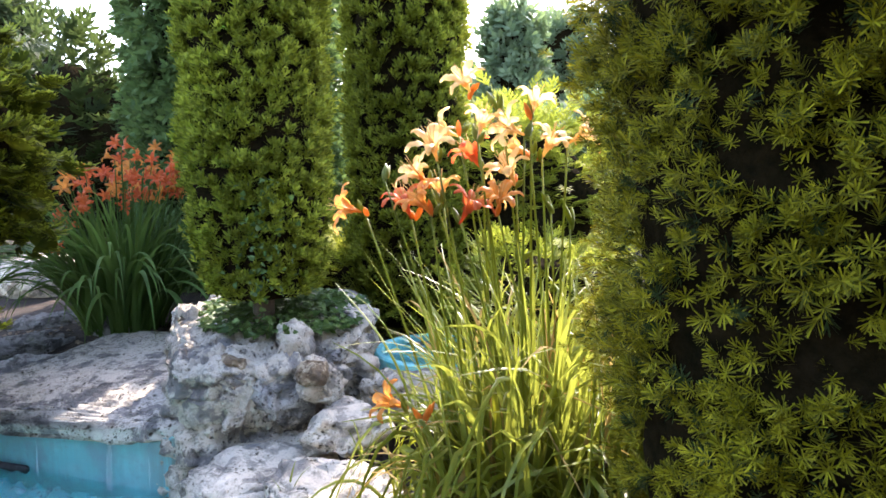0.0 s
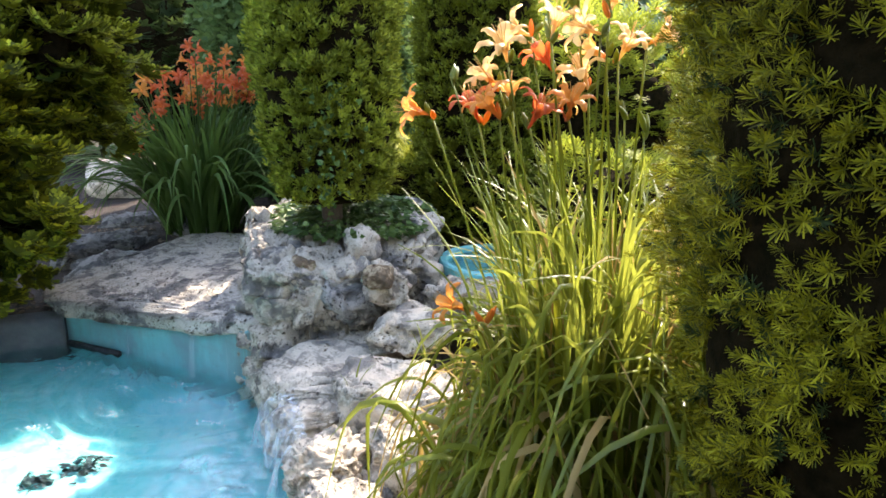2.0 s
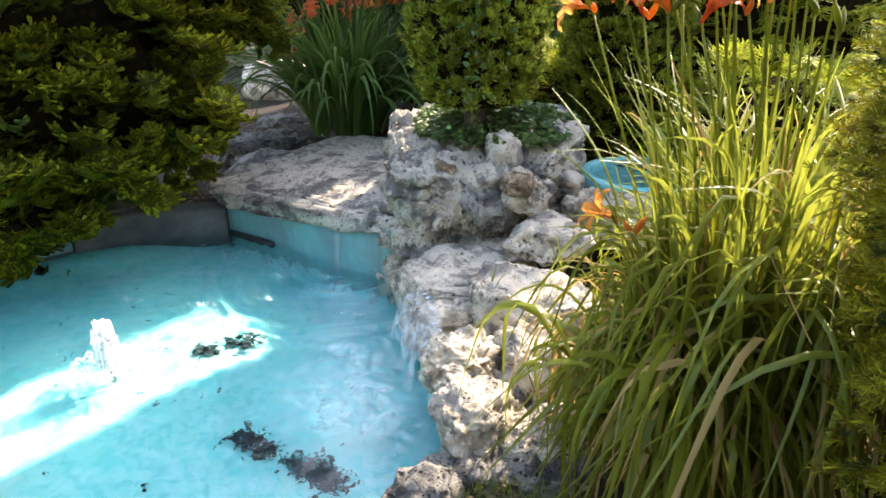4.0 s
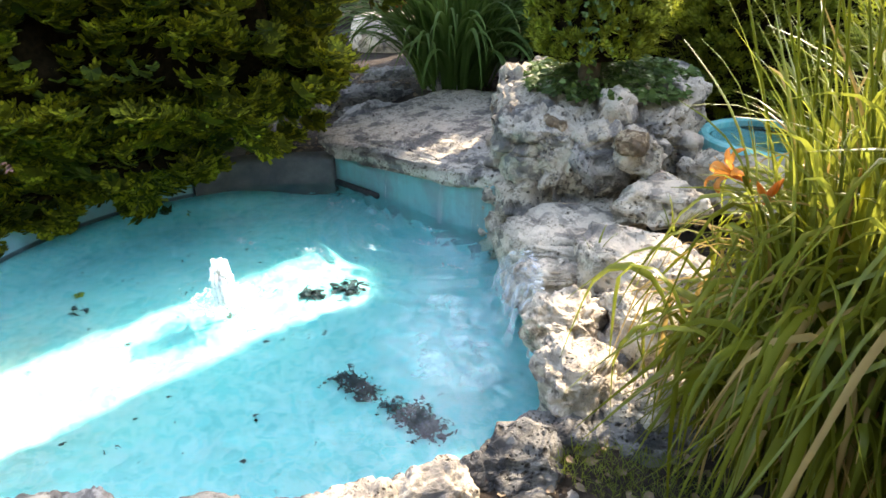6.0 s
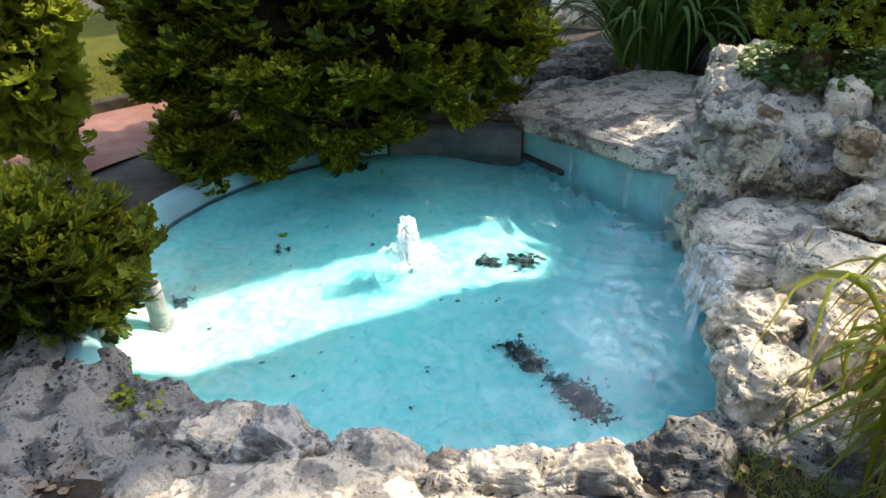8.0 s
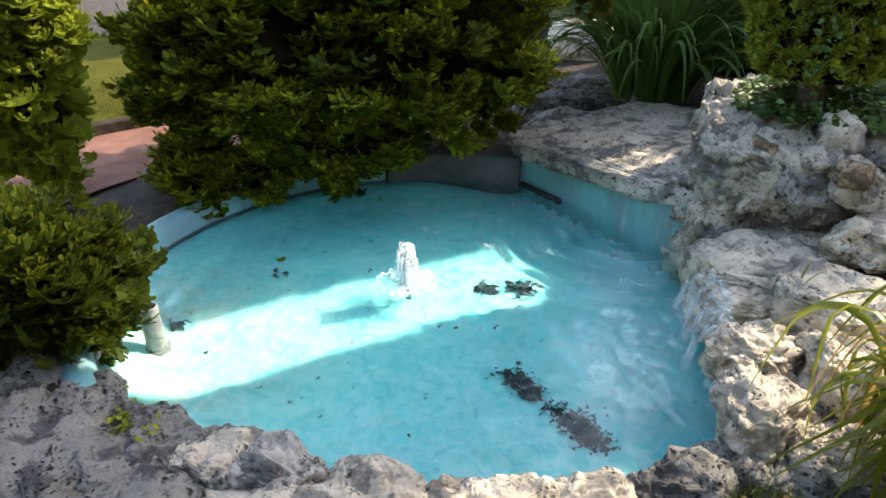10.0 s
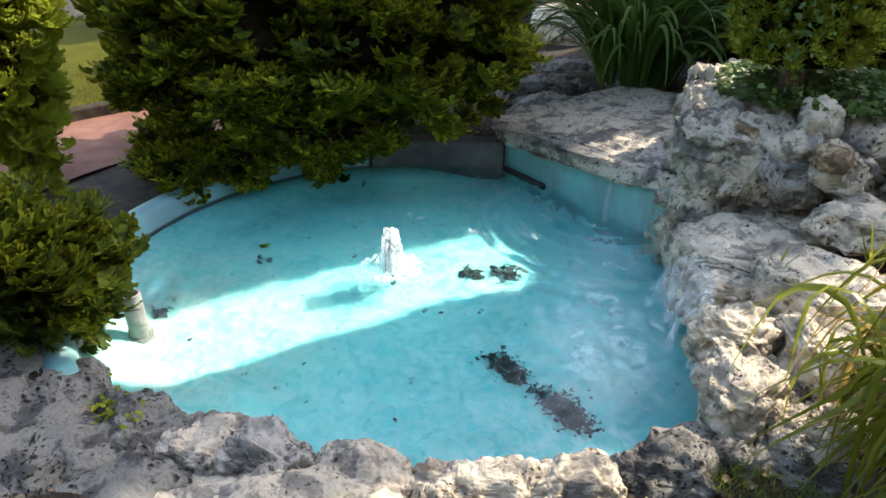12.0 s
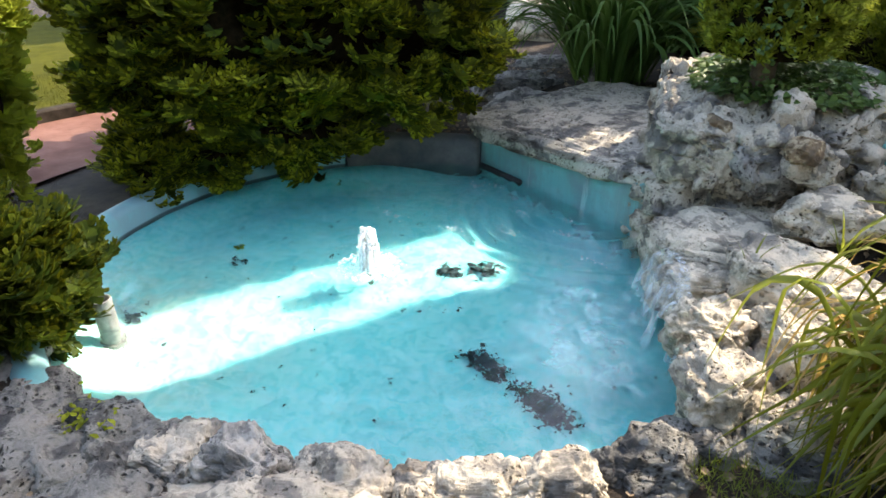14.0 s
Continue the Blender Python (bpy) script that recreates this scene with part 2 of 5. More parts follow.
# Near-black, so gaps in a crown read as deep shade.
CORE_SHADE = plain_material("crown_shade", (0.008, 0.007, 0.003), (0.022, 0.015, 0.007), 30.0, 0.95, 0.8, sheen=0.02)
PIPE = plain_material("grey_pipe", (0.15, 0.15, 0.145), (0.30, 0.29, 0.27), 20.0, 0.5, 0.2)
BLACK = plain_material("black_plastic", (0.015, 0.016, 0.017), (0.05, 0.05, 0.05), 30.0, 0.5, 0.4)
DEBRIS = plain_material("wet_debris", (0.028, 0.048, 0.052), (0.10, 0.14, 0.15), 40.0, 0.9, 0.8, sheen=0.05)
YEW = leaf_material("yew_needles", (0.045, 0.046, 0.003), (0.42, 0.385, 0.016), (0.44, 0.42, 0.03), 0.16)
COLUMN = leaf_material("column_needles", (0.08, 0.105, 0.012), (0.46, 0.49, 0.05), (0.40, 0.46, 0.06), 0.35)
# Bodies darkened, rims brightened: lit edges against shade, beside natural tip colour.
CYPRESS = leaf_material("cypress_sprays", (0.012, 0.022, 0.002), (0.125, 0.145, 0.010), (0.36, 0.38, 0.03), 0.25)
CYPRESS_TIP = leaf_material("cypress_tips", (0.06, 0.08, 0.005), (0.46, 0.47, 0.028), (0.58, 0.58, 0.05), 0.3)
CONIFER = leaf_material("blue_green_conifer", (0.045, 0.09, 0.028), (0.13, 0.20, 0.06), (0.2, 0.3, 0.08), 0.35)
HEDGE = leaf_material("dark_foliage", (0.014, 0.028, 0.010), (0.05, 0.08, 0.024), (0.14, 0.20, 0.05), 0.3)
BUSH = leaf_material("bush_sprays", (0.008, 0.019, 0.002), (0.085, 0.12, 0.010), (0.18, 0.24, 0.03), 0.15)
# Paler than nearer greens: distance haze put into the leaf colour.
HAZY_LEAF = leaf_material("hazy_foliage", (0.10, 0.15, 0.09), (0.22, 0.28, 0.16), (0.2, 0.3, 0.08), 0.4)
# Brightened and yellowed so foliage out of the sun reads as sunlit.
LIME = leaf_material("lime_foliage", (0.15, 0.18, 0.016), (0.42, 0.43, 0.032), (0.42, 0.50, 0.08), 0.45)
IVY = leaf_material("ivy_leaves", (0.03, 0.075, 0.016), (0.15, 0.23, 0.06), (0.18, 0.28, 0.06), 0.2, 0.45)
BLADE = leaf_material("lily_blades", (0.03, 0.055, 0.006), (0.25, 0.28, 0.03), (0.58, 0.62, 0.09), 0.33, 0.36)
# Darker, yellower copy: shade low in the clump put into the colour.
BLADE_SHADED = leaf_material("shaded_lily_blades", (0.035, 0.042, 0.003), (0.20, 0.21, 0.012), (0.42, 0.43, 0.03), 0.25, 0.62)
BLADE_DARK = leaf_material("lily_blades_dark", (0.035, 0.085, 0.018), (0.11, 0.20, 0.05), (0.24, 0.38, 0.07), 0.3, 0.6)
DRY = leaf_material("dry_blades", (0.35, 0.24, 0.09), (0.48, 0.34, 0.12), (0.6, 0.4, 0.12), 0.4)
PETAL = leaf_material("orange_petals", (0.72, 0.22, 0.035), (0.80, 0.34, 0.07), (0.9, 0.42, 0.10), 0.5, 0.45)
PETAL_PALE = leaf_material("apricot_petals", (0.90, 0.50, 0.16), (0.93, 0.66, 0.28), (0.98, 0.72, 0.32), 0.5, 0.45)
PETAL_GOLD = leaf_material("gold_petals", (0.90, 0.42, 0.09), (0.93, 0.58, 0.17), (0.98, 0.62, 0.20), 0.45, 0.45)
PETAL_RED = leaf_material("red_orange_petals", (0.60, 0.10, 0.03), (0.75, 0.17, 0.045), (0.85, 0.22, 0.06), 0.45, 0.45)
GRASS = leaf_material("grass_blades", (0.10, 0.15, 0.02), (0.22, 0.27, 0.05), (0.4, 0.45, 0.08), 0.4)
TWIG = plain_material("dry_litter", (0.16, 0.11, 0.07), (0.30, 0.22, 0.14), 30.0, 0.9, 0.5)
CABLE = plain_material("cable_sheath", (0.05, 0.05, 0.05), (0.09, 0.09, 0.09), 10.0, 0.6, 0.1)


# ---- builders ----
def thing(name, at, label, category, group="", kind=""):
    ob = new(name)
    ob.location = at
    return tagged(ob, label, category, group, kind)


def mesh_of(name, verts, faces, material, smooth=False):
    me = bpy.data.meshes.new(name)
    me.from_pydata([tuple(v) for v in verts], [], [tuple(f) for f in faces])
    me.materials.append(material)
    if smooth:
        me.polygons.foreach_set("use_smooth", [True] * len(me.polygons))
    return me


def array_mesh(name, verts, faces, material, smooth=False):
    """A mesh from arrays: n x 3 places and m x k corners."""
    me = bpy.data.meshes.new(name)
    m, k = faces.shape
    me.vertices.add(len(verts)), me.loops.add(m * k), me.polygons.add(m)
    me.vertices.foreach_set("co", np.ascontiguousarray(verts, dtype=np.float32).ravel())
    me.loops.foreach_set("vertex_index", faces.astype(np.int32).ravel())
    me.polygons.foreach_set("loop_start", np.arange(0, m * k, k, dtype=np.int32))
    me.polygons.foreach_set("use_smooth", np.full(m, smooth))
    me.update(calc_edges=True)
    me.materials.append(material)
    return me


def put(name, me, parent=None, m=None, label=""):
    ob = new(name, me)
    if parent:
        ob.parent = parent
    if m is not None:
        ob.matrix_basis = m
    return tagged(ob, label)


def part(name, bm, material, parent, label="", smooth=True):
    me = bpy.data.meshes.new(name)
    bm.to_mesh(me)
    bm.free()
    me.materials.append(material)
    if smooth:
        me.polygons.foreach_set("use_smooth", [True] * len(me.polygons))
    return put(name, me, parent, None, label)


def scattered(template, places, axes, sizes):
    """Copies of a template (places n x 3, corners m x k) set along axes (outward, up-ish) with a random spin."""
    tv, tf = template
    n = len(places)
    w = axes / np.linalg.norm(axes, axis=1, keepdims=True)
    helper = rng.normal(size=(n, 3))
    u = np.cross(w, helper)
    u /= np.linalg.norm(u, axis=1, keepdims=True)
    v = np.cross(w, u)
    rot = np.stack([u, v, w], 2) * sizes[:, None, None]
    out = np.einsum("nij,mj->nmi", rot, tv) + places[:, None, :]
    faces = tf[None] + (np.arange(n) * len(tv))[:, None, None]
    return out.reshape(-1, 3), faces.reshape(-1, tf.shape[1])


def flat_scattered(template, places, ahead, normal, sizes):
    """The same for flat sprays: the template's y runs along ahead, its z along normal."""
    tv, tf = template
    n = len(places)
    y = ahead / np.linalg.norm(ahead, axis=1, keepdims=True)
    x = np.cross(y, normal)
    x /= np.linalg.norm(x, axis=1, keepdims=True) + 1e-9
    zz = np.cross(x, y)
    rot = np.stack([x, y, zz], 2) * sizes[:, None, None]
    out = np.einsum("nij,mj->nmi", rot, tv) + places[:, None, :]
    faces = tf[None] + (np.arange(n) * len(tv))[:, None, None]
    return out.reshape(-1, 3), faces.reshape(-1, tf.shape[1])


def needle(base, way, side, length, width, blunt=False):
    if blunt:
        tip = base + way * length
        return [base - side * width * 0.6, base + side * width * 0.6, tip + side * width * 0.75, tip - side * width * 0.75]
    return [base, base + way * length * 0.5 + side * width, base + way * length, base + way * length * 0.5 - side * width]


def sprig_template(count, length, reach, width, spread=0.9, blunt=False):
    """A shoot along +z with needles all round, longer in the middle."""
    r = np.random.default_rng(count)
    v, f = [], []
    for i in range(count):
        s = (i + 0.5) / count
        a = i * 2.399
        tilt = spread * (1.0 - 0.65 * s) + r.normal(0, 0.1)
        way = np.array([math.cos(a) * math.sin(tilt * 1.5), math.sin(a) * math.sin(tilt * 1.5), math.cos(tilt * 1.5)])
        side = np.array([-math.sin(a), math.cos(a), 0.0])
        f.append([len(v) + k for k in range(4)])
        v += needle(np.array([0, 0, s * length]), way, side, reach * (0.75 + 0.4 * math.sin(math.pi * s)), width, blunt)
    return np.array(v), np.array(f)


def fan_template(pairs=4, length=1.0, links=4):
    """A flat, slightly cupped spray of scale leaves: a main axis with side axes, each a chain of lozenges."""
    r = np.random.default_rng(3)
    v, f = [], []

    def chain(start, way, n, step, w):
        p = start.copy()
        side = np.array([way[1], -way[0], 0.0])
        for i in range(n):
            q = p + way * step
            lift = np.array([0, 0, -0.06 * (p @ p) + r.normal(0, 0.015)])
            f.append([len(v) + k for k in range(4)])
            v.extend([p + lift, p + way * step * 0.6 + side * w + lift, q + lift + way * step * 0.7, p + way * step * 0.6 - side * w + lift])
            p = q
            w *= 0.93

    chain(np.array([0.0, 0, 0]), np.array([0.0, 1.0, 0]), links + 1, length / (links + 1), 0.06)
    for i in range(pairs):
        s = 0.12 + 0.72 * i / pairs
        for sign in (-1, 1):
            a = radians(sign * (48 - 5 * i) + r.normal(0, 6))
            chain(np.array([0, s * length, 0.0]), np.array([math.sin(a), math.cos(a), 0]), links - i // 2, 0.46 / links * length, 0.058 * (4 / links) ** 0.5)
    return np.array(v), np.array(f)


def shell_template(arms=9, tips=False):
    """A cupped, fan-shaped spray of scale leaves: close-set forked arms, its scalloped rim curling up. tips: the scallops along the rim alone."""
    r = np.random.default_rng(23)
    v, f = [], []

    def lobe(p, way, long, w, bowl, rows):
        side = np.array([way[1], -way[0], 0])
        b = len(v)
        for s, k in rows:
            q = p + way * long * s
            v.extend([q - side * w * k + [0, 0, bowl * (q @ q)], q + side * w * k + [0, 0, bowl * (q @ q)]])
        f.extend([[b + 2 * n, b + 2 * n + 1, b + 2 * n + 3, b + 2 * n + 2] for n in range(len(rows) - 1)])

    for i in range(arms):
        a = radians(-105 + 210 * i / (arms - 1)) + r.normal(0, 0.05)
        way = np.array([math.sin(a), math.cos(a), 0])
        long = (0.62 + 0.30 * math.cos(a * 0.8) ** 2) * r.uniform(0.84, 1.10)
        bowl = 0.50 + r.normal(0, 0.15)
        if not tips:
            lobe(np.zeros(3), way, 0.80 * long, 0.15, bowl, ((0.0, 0.15), (0.5, 0.7), (1.0, 1.0)))
        for turn, start, ln in ((42, 0.58, 0.24), (-42, 0.58, 0.24), (16, 0.74, 0.21), (-16, 0.74, 0.21)):
            c = a + radians(turn + r.normal(0, 6))
            if tips:
                lobe(way * start * long, np.array([math.sin(c), math.cos(c), 0]), long * ln * r.uniform(0.8, 1.2), 0.058, bowl + 0.03, ((0.0, 0.7), (0.6, 1.0), (1.0, 0.7)))
    return np.array(v), np.array(f)


def leaf_template(points=((0, 0), (0.32, 0.25), (0.28, 0.6), (0, 1.0)), fold=0.12):
    """One leaf, folded along its midrib: quads each side."""
    v, f = [], []
    for x, y in points:
        for s in (-1, 0, 1):
            v.append((s * x, y, abs(s) * fold - 0.25 * y * y))
    for i in range(len(points) - 1):
        for s in (0, 1):
            a = 3 * i + s
            f.append([a, a + 1, a + 4, a + 3])
    return np.array(v, float), np.array(f)


SPRIG = sprig_template(24, 0.022, 0.0185, 0.0014, 0.88, True)
SHOOT = sprig_template(8, 0.026, 0.030, 0.0052, 0.9)
TUFT = sprig_template(14, 0.05, 0.026, 0.0055, 0.85)
FAN = fan_template()
FAN_LOW = fan_template(3, 1.0, 2)
LEAF = leaf_template()
SHELL, SHELL_TIPS = shell_template(), shell_template(9, True)
IVY_LEAF = leaf_template(((0, 0), (0.42, 0.12), (0.30, 0.55), (0, 1.0)), 0.08)


def fbm(p, octaves=4, gain=0.5):
    total, amp = 0.0, 1.0
    for _ in range(octaves):
        total += amp * noise.noise(p)
        p, amp = p * 2.03, amp * gain
    return total


def smooth01(t):
    t = min(1.0, max(0.0, t))
    return t * t * (3 - 2 * t)


def rock_mesh(name, size, seed, material, rough=0.16, box=0.6, detail=4, pits=0.06, crag=6.0, cut=1.12):
    """A weathered stone: a boxy ball, worn by noise at three scales and pitted."""
    bm = bmesh.new()
    bmesh.ops.create_icosphere(bm, subdivisions=detail, radius=1.0)
    off = Vector((seed * 7.31, seed * 3.77, seed * 5.19))
    size = [1.05 * c for c in size]
    s = Vector(size)
    small = min(size)
    amp = min(1.0, small / 0.13)
    r = random.Random(seed)
    cuts = []
    for _ in range(11):
        w = Vector((r.gauss(0, 1), r.gauss(0, 1), r.gauss(0, 0.9))).normalized()
        cuts.append((w, r.uniform(0.70, 0.92) * math.sqrt((w.x * s.x) ** 2 + (w.y * s.y) ** 2 + (w.z * s.z) ** 2)))
    for v in bm.verts:
        d = v.co.normalized()
        q = Vector([math.copysign(abs(c) ** box, c) for c in d])
        p = Vector((q.x * s.x, q.y * s.y, q.z * s.z))
        for w, reach in cuts:
            over = p.dot(w) - reach * cut
            if over > 0:
                p -= w * over * 0.85
        n = fbm(p / (small * 1.6) + off, 3)
        k = fbm(p * 9 + off, 3, 0.6)
        hole = max(0.0, noise.noise(p * 17 + off * 2) - 0.12)
        fine = noise.noise(p * 38 + off)
        sponge = noise.noise(p * 44 + off * 5)
        if detail > 5:
            sponge = 0.7 * sponge + 0.5 * noise.noise(p * 92 + off)
        near = noise.voronoi(p * crag + off + Vector((k, n, fine)) * 0.12)[0]
        cleft = max(0.0, 1 - (near[1] - near[0]) * 4.5)
        bowl = max(0.0, 0.55 - noise.voronoi(p * 13 + off * 1.7 + Vector((fine, k, n)) * 0.25)[0][0]) + 0.45 * max(0.0, 0.5 - noise.voronoi(p * 29 + off)[0][0])
        patchy = smooth01(noise.noise(p * 4 + off * 4) * 1.6 + 0.5)
        strata = noise.noise(Vector((p.x * 2, p.y * 2, p.z * 26)) + off)
        ridge = 1 - abs(noise.noise(p * 15 + off * 3)) * 2
        v.co = p + d * (amp * (0.012 * strata * (1 - abs(d.z)) + 0.010 * ridge + 0.022 * k - 0.055 * bowl * patchy) + small * rough * 1.6 * n - min(pits, 0.4 * small) * hole + amp * (0.009 * fine - 0.022 * max(0.0, 0.5 - abs(sponge) * 3)) - min(0.022, 0.12 * small) * cleft * cleft)
    me = bpy.data.meshes.new(name)
    bm.to_mesh(me)
    bm.free()
    me.materials.append(material)
    me.polygons.foreach_set("use_smooth", [True] * len(me.polygons))
    return me


def rock(name, at, size, turn, seed, label, material=None, group="", **shape):
    material = material or STONE
    ob = put(name, rock_mesh(name, size, seed, material, **shape), None, pose(*at, *turn))
    return tagged(ob, label, "stone", group)


def tube(name, pts, radii, material, parent=None, sides=8, label=""):
    """A round, tapering run through the points."""
    v, f = [], []
    pts = [Vector(p) for p in pts]
    for i, p in enumerate(pts):
        t = (pts[min(i + 1, len(pts) - 1)] - pts[max(i - 1, 0)]).normalized()
        a = t.orthogonal().normalized()
        b = t.cross(a)
        r = radii[i] if hasattr(radii, "__len__") else radii
        v += [p + (a * math.cos(2 * math.pi * k / sides) + b * math.sin(2 * math.pi * k / sides)) * r for k in range(sides)]
    for i in range(len(pts) - 1):
        for k in range(sides):
            f.append((i * sides + k, i * sides + (k + 1) % sides, (i + 1) * sides + (k + 1) % sides, (i + 1) * sides + k))
    f += [tuple(range(sides))[::-1], tuple((len(pts) - 1) * sides + k for k in range(sides))]
    return put(name, mesh_of(name, v, f, material, True), parent, None, label)


# ---- the ground and the pool ----
def smooth(a, b, x):
    t = min(1.0, max(0.0, (x - a) / (b - a)))
    return t * t * (3 - 2 * t)


def ground_height(x, y):
    h = 0.10 + 0.05 * noise.noise(Vector((x * 1.3, y * 1.3, 0.3)))
    h += 0.36 * smooth(3.3, 4.1, y) * smooth(-2.0, -1.2, x)
    h += 0.22 * smooth(3.8, 5.2, y) * (1 - smooth(-2.0, -1.2, x))
    h -= 0.08 * smooth(2.2, 3.0, math.hypot(x - POOL[0], y - POOL[1])) * (1 - smooth(-4.2, -3.4, x))
    return h


def ring_sheet(radii, sides, height, a0=0.0, a1=2 * math.pi):
    v, f = [], []
    for r in radii:
        for k in range(sides + 1):
            a = a0 + (a1 - a0) * k / sides
            x, y = POOL[0] + r * math.cos(a), POOL[1] + r * math.sin(a)
            v.append((x, y, height(x, y)))
    n = sides + 1
    for i in range(len(radii) - 1):
        for k in range(sides):
            f.append((i * n + k, (i + 1) * n + k, (i + 1) * n + k + 1, i * n + k + 1))
    return v, f


rings = [RADIUS + 0.07 + 0.06 * i for i in range(60)] + [5.6, 6.5, 8, 10, 14, 20, 30, 50, 90, 180, 400, 900]
ground = put("ground", mesh_of("ground", *ring_sheet(rings, 140, ground_height), SOIL, True))
tagged(ground, "dark garden soil with litter round the pool", "ground", kind="structure")
pathway = put("path", mesh_of("path", *ring_sheet([2.42 + 0.1 * i for i in range(13)], 60, lambda x, y: max(0.085, ground_height(x, y) + 0.006), radians(148), radians(250)), PATHWAY, True))
tagged(pathway, "reddish paved garden path curving past the pool", "path", kind="structure")


def kerb():
    v, f = [], []
    n = 60
    for k in range(n + 1):
        a = radians(148 + 102 * k / n)
        for r, zz in ((3.60, 0.0), (3.60, 0.165), (3.615, 0.18), (3.685, 0.18), (3.70, 0.165), (3.70, 0.0)):
            v.append((POOL[0] + r * math.cos(a), POOL[1] + r * math.sin(a), zz))
    for k in range(n):
        for j in range(5):
            f.append((6 * k + j, 6 * (k + 1) + j, 6 * (k + 1) + j + 1, 6 * k + j + 1))
    return put("kerb", mesh_of("kerb", v, f, EDGING))


tagged(kerb(), "low dark concrete edging along the path", "kerb", kind="structure")
lawn = put("lawn", mesh_of("lawn", *ring_sheet([3.72 + 0.2 * i for i in range(30)], 60, lambda x, y: 0.11 + 0.02 * noise.noise(Vector((x, y, 4))), radians(148), radians(250)), LAWN, True))
tagged(lawn, "sunlit short yellow-green lawn beyond the path", "lawn", kind="structure")


def arc_wall(name, a0, a1, base, top, thick, material, label):
    """A rounded basin wall along the pool's circle, from a0 to a1 degrees; top may be one height or a function of the degree."""
    prof = [(0, base), (0, None), (0.012, 0.016), (0.03, 0.028), (thick * 0.5, 0.034), (thick - 0.03, 0.028), (thick, 0.0), (thick, base)]
    v, f = [], []
    n = max(8, int(a1 - a0))
    for k in range(n + 1):
        deg = a0 + (a1 - a0) * k / n
        a = radians(deg)
        h = top(deg) if callable(top) else top
        w = 0.006 * noise.noise(Vector((math.cos(a) * 6, math.sin(a) * 6, 1)))
        for j, (dr, zz) in enumerate(prof):
            r = RADIUS + dr + w
            hz = zz if j in (0, 7) else h - 0.034 + (zz or 0.0)
            v.append((POOL[0] + r * math.cos(a), POOL[1] + r * math.sin(a), hz))
    for k in range(n):
        for j in range(7):
            f.append((8 * k + j, 8 * k + j + 1, 8 * (k + 1) + j + 1, 8 * (k + 1) + j))
    f += [tuple(range(8)), tuple(8 * n + j for j in range(8))[::-1]]
    return tagged(put(name, mesh_of(name, v, f, material, True)), label, "pool wall", kind="structure")


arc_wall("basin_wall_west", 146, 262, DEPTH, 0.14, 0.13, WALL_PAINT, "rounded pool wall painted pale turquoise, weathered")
arc_wall("basin_wall_north", 111, 145.5, DEPTH, 0.19, 0.16, CONCRETE, "bare concrete pool kerb, coloured dark for its shade")
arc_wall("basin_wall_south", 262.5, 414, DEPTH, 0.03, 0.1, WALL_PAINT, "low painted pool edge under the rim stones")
v, f = [(POOL[0], POOL[1], DEPTH)], []
for i in range(1, 25):
    for k in range(96):
        a, r = 2 * math.pi * k / 96, (RADIUS + 0.03) * i / 24
        x, y = POOL[0] + r * math.cos(a), POOL[1] + r * math.sin(a)
        cove = smooth01((r - RADIUS + 0.26) / 0.26) * smooth(radians(118), radians(140), a) * (1 - smooth(radians(285), radians(305), a))
        v.append((x, y, DEPTH + (-0.028 - DEPTH) * cove + 0.012 * noise.noise(Vector((x * 3, y * 3, 2)))))
for k in range(96):
    f.append((0, 1 + k, 1 + (k + 1) % 96))
for i in range(23):
    for k in range(96):
        f.append((1 + i * 96 + k, 1 + (i + 1) * 96 + k, 1 + (i + 1) * 96 + (k + 1) % 96, 1 + i * 96 + (k + 1) % 96))
tagged(put("basin_floor", mesh_of("basin_floor", v, f, PAINT, True)), "turquoise painted pool floor with lime blooms and painted caustics", "pool floor", kind="structure")


def weir_wall():
    """The straight spill wall under the slab, its top rising to the planter."""
    a, b = Vector((-2.66, 3.52, 0)), Vector((-1.25, 3.09, 0))
    n = 30
    back = Vector((0.28, 0.96, 0)) * 0.12
    v, f = [], []
    for k in range(n + 1):
        p = a.lerp(b, k / n)
        h = 0.18 + 0.13 * k / n + 0.006 * noise.noise(p * 9)
        for q, zz in ((p, DEPTH), (p, h - 0.012), (p + back * 0.1, h), (p + back, h), (p + back, DEPTH)):
            v.append((q.x, q.y, zz))
    for k in range(n):
        for j in range(4):
            f.append((5 * k + j, 5 * (k + 1) + j, 5 * (k + 1) + j + 1, 5 * k + j + 1))
    f += [(0, 1, 2, 3, 4), tuple(5 * n + j for j in range(5))]
    return put("weir_wall", mesh_of("weir_wall", v, f, WEIR_PAINT))


tagged(weir_wall(), "turquoise painted spill wall with rust-brown drip stains", "pool wall", kind="structure")


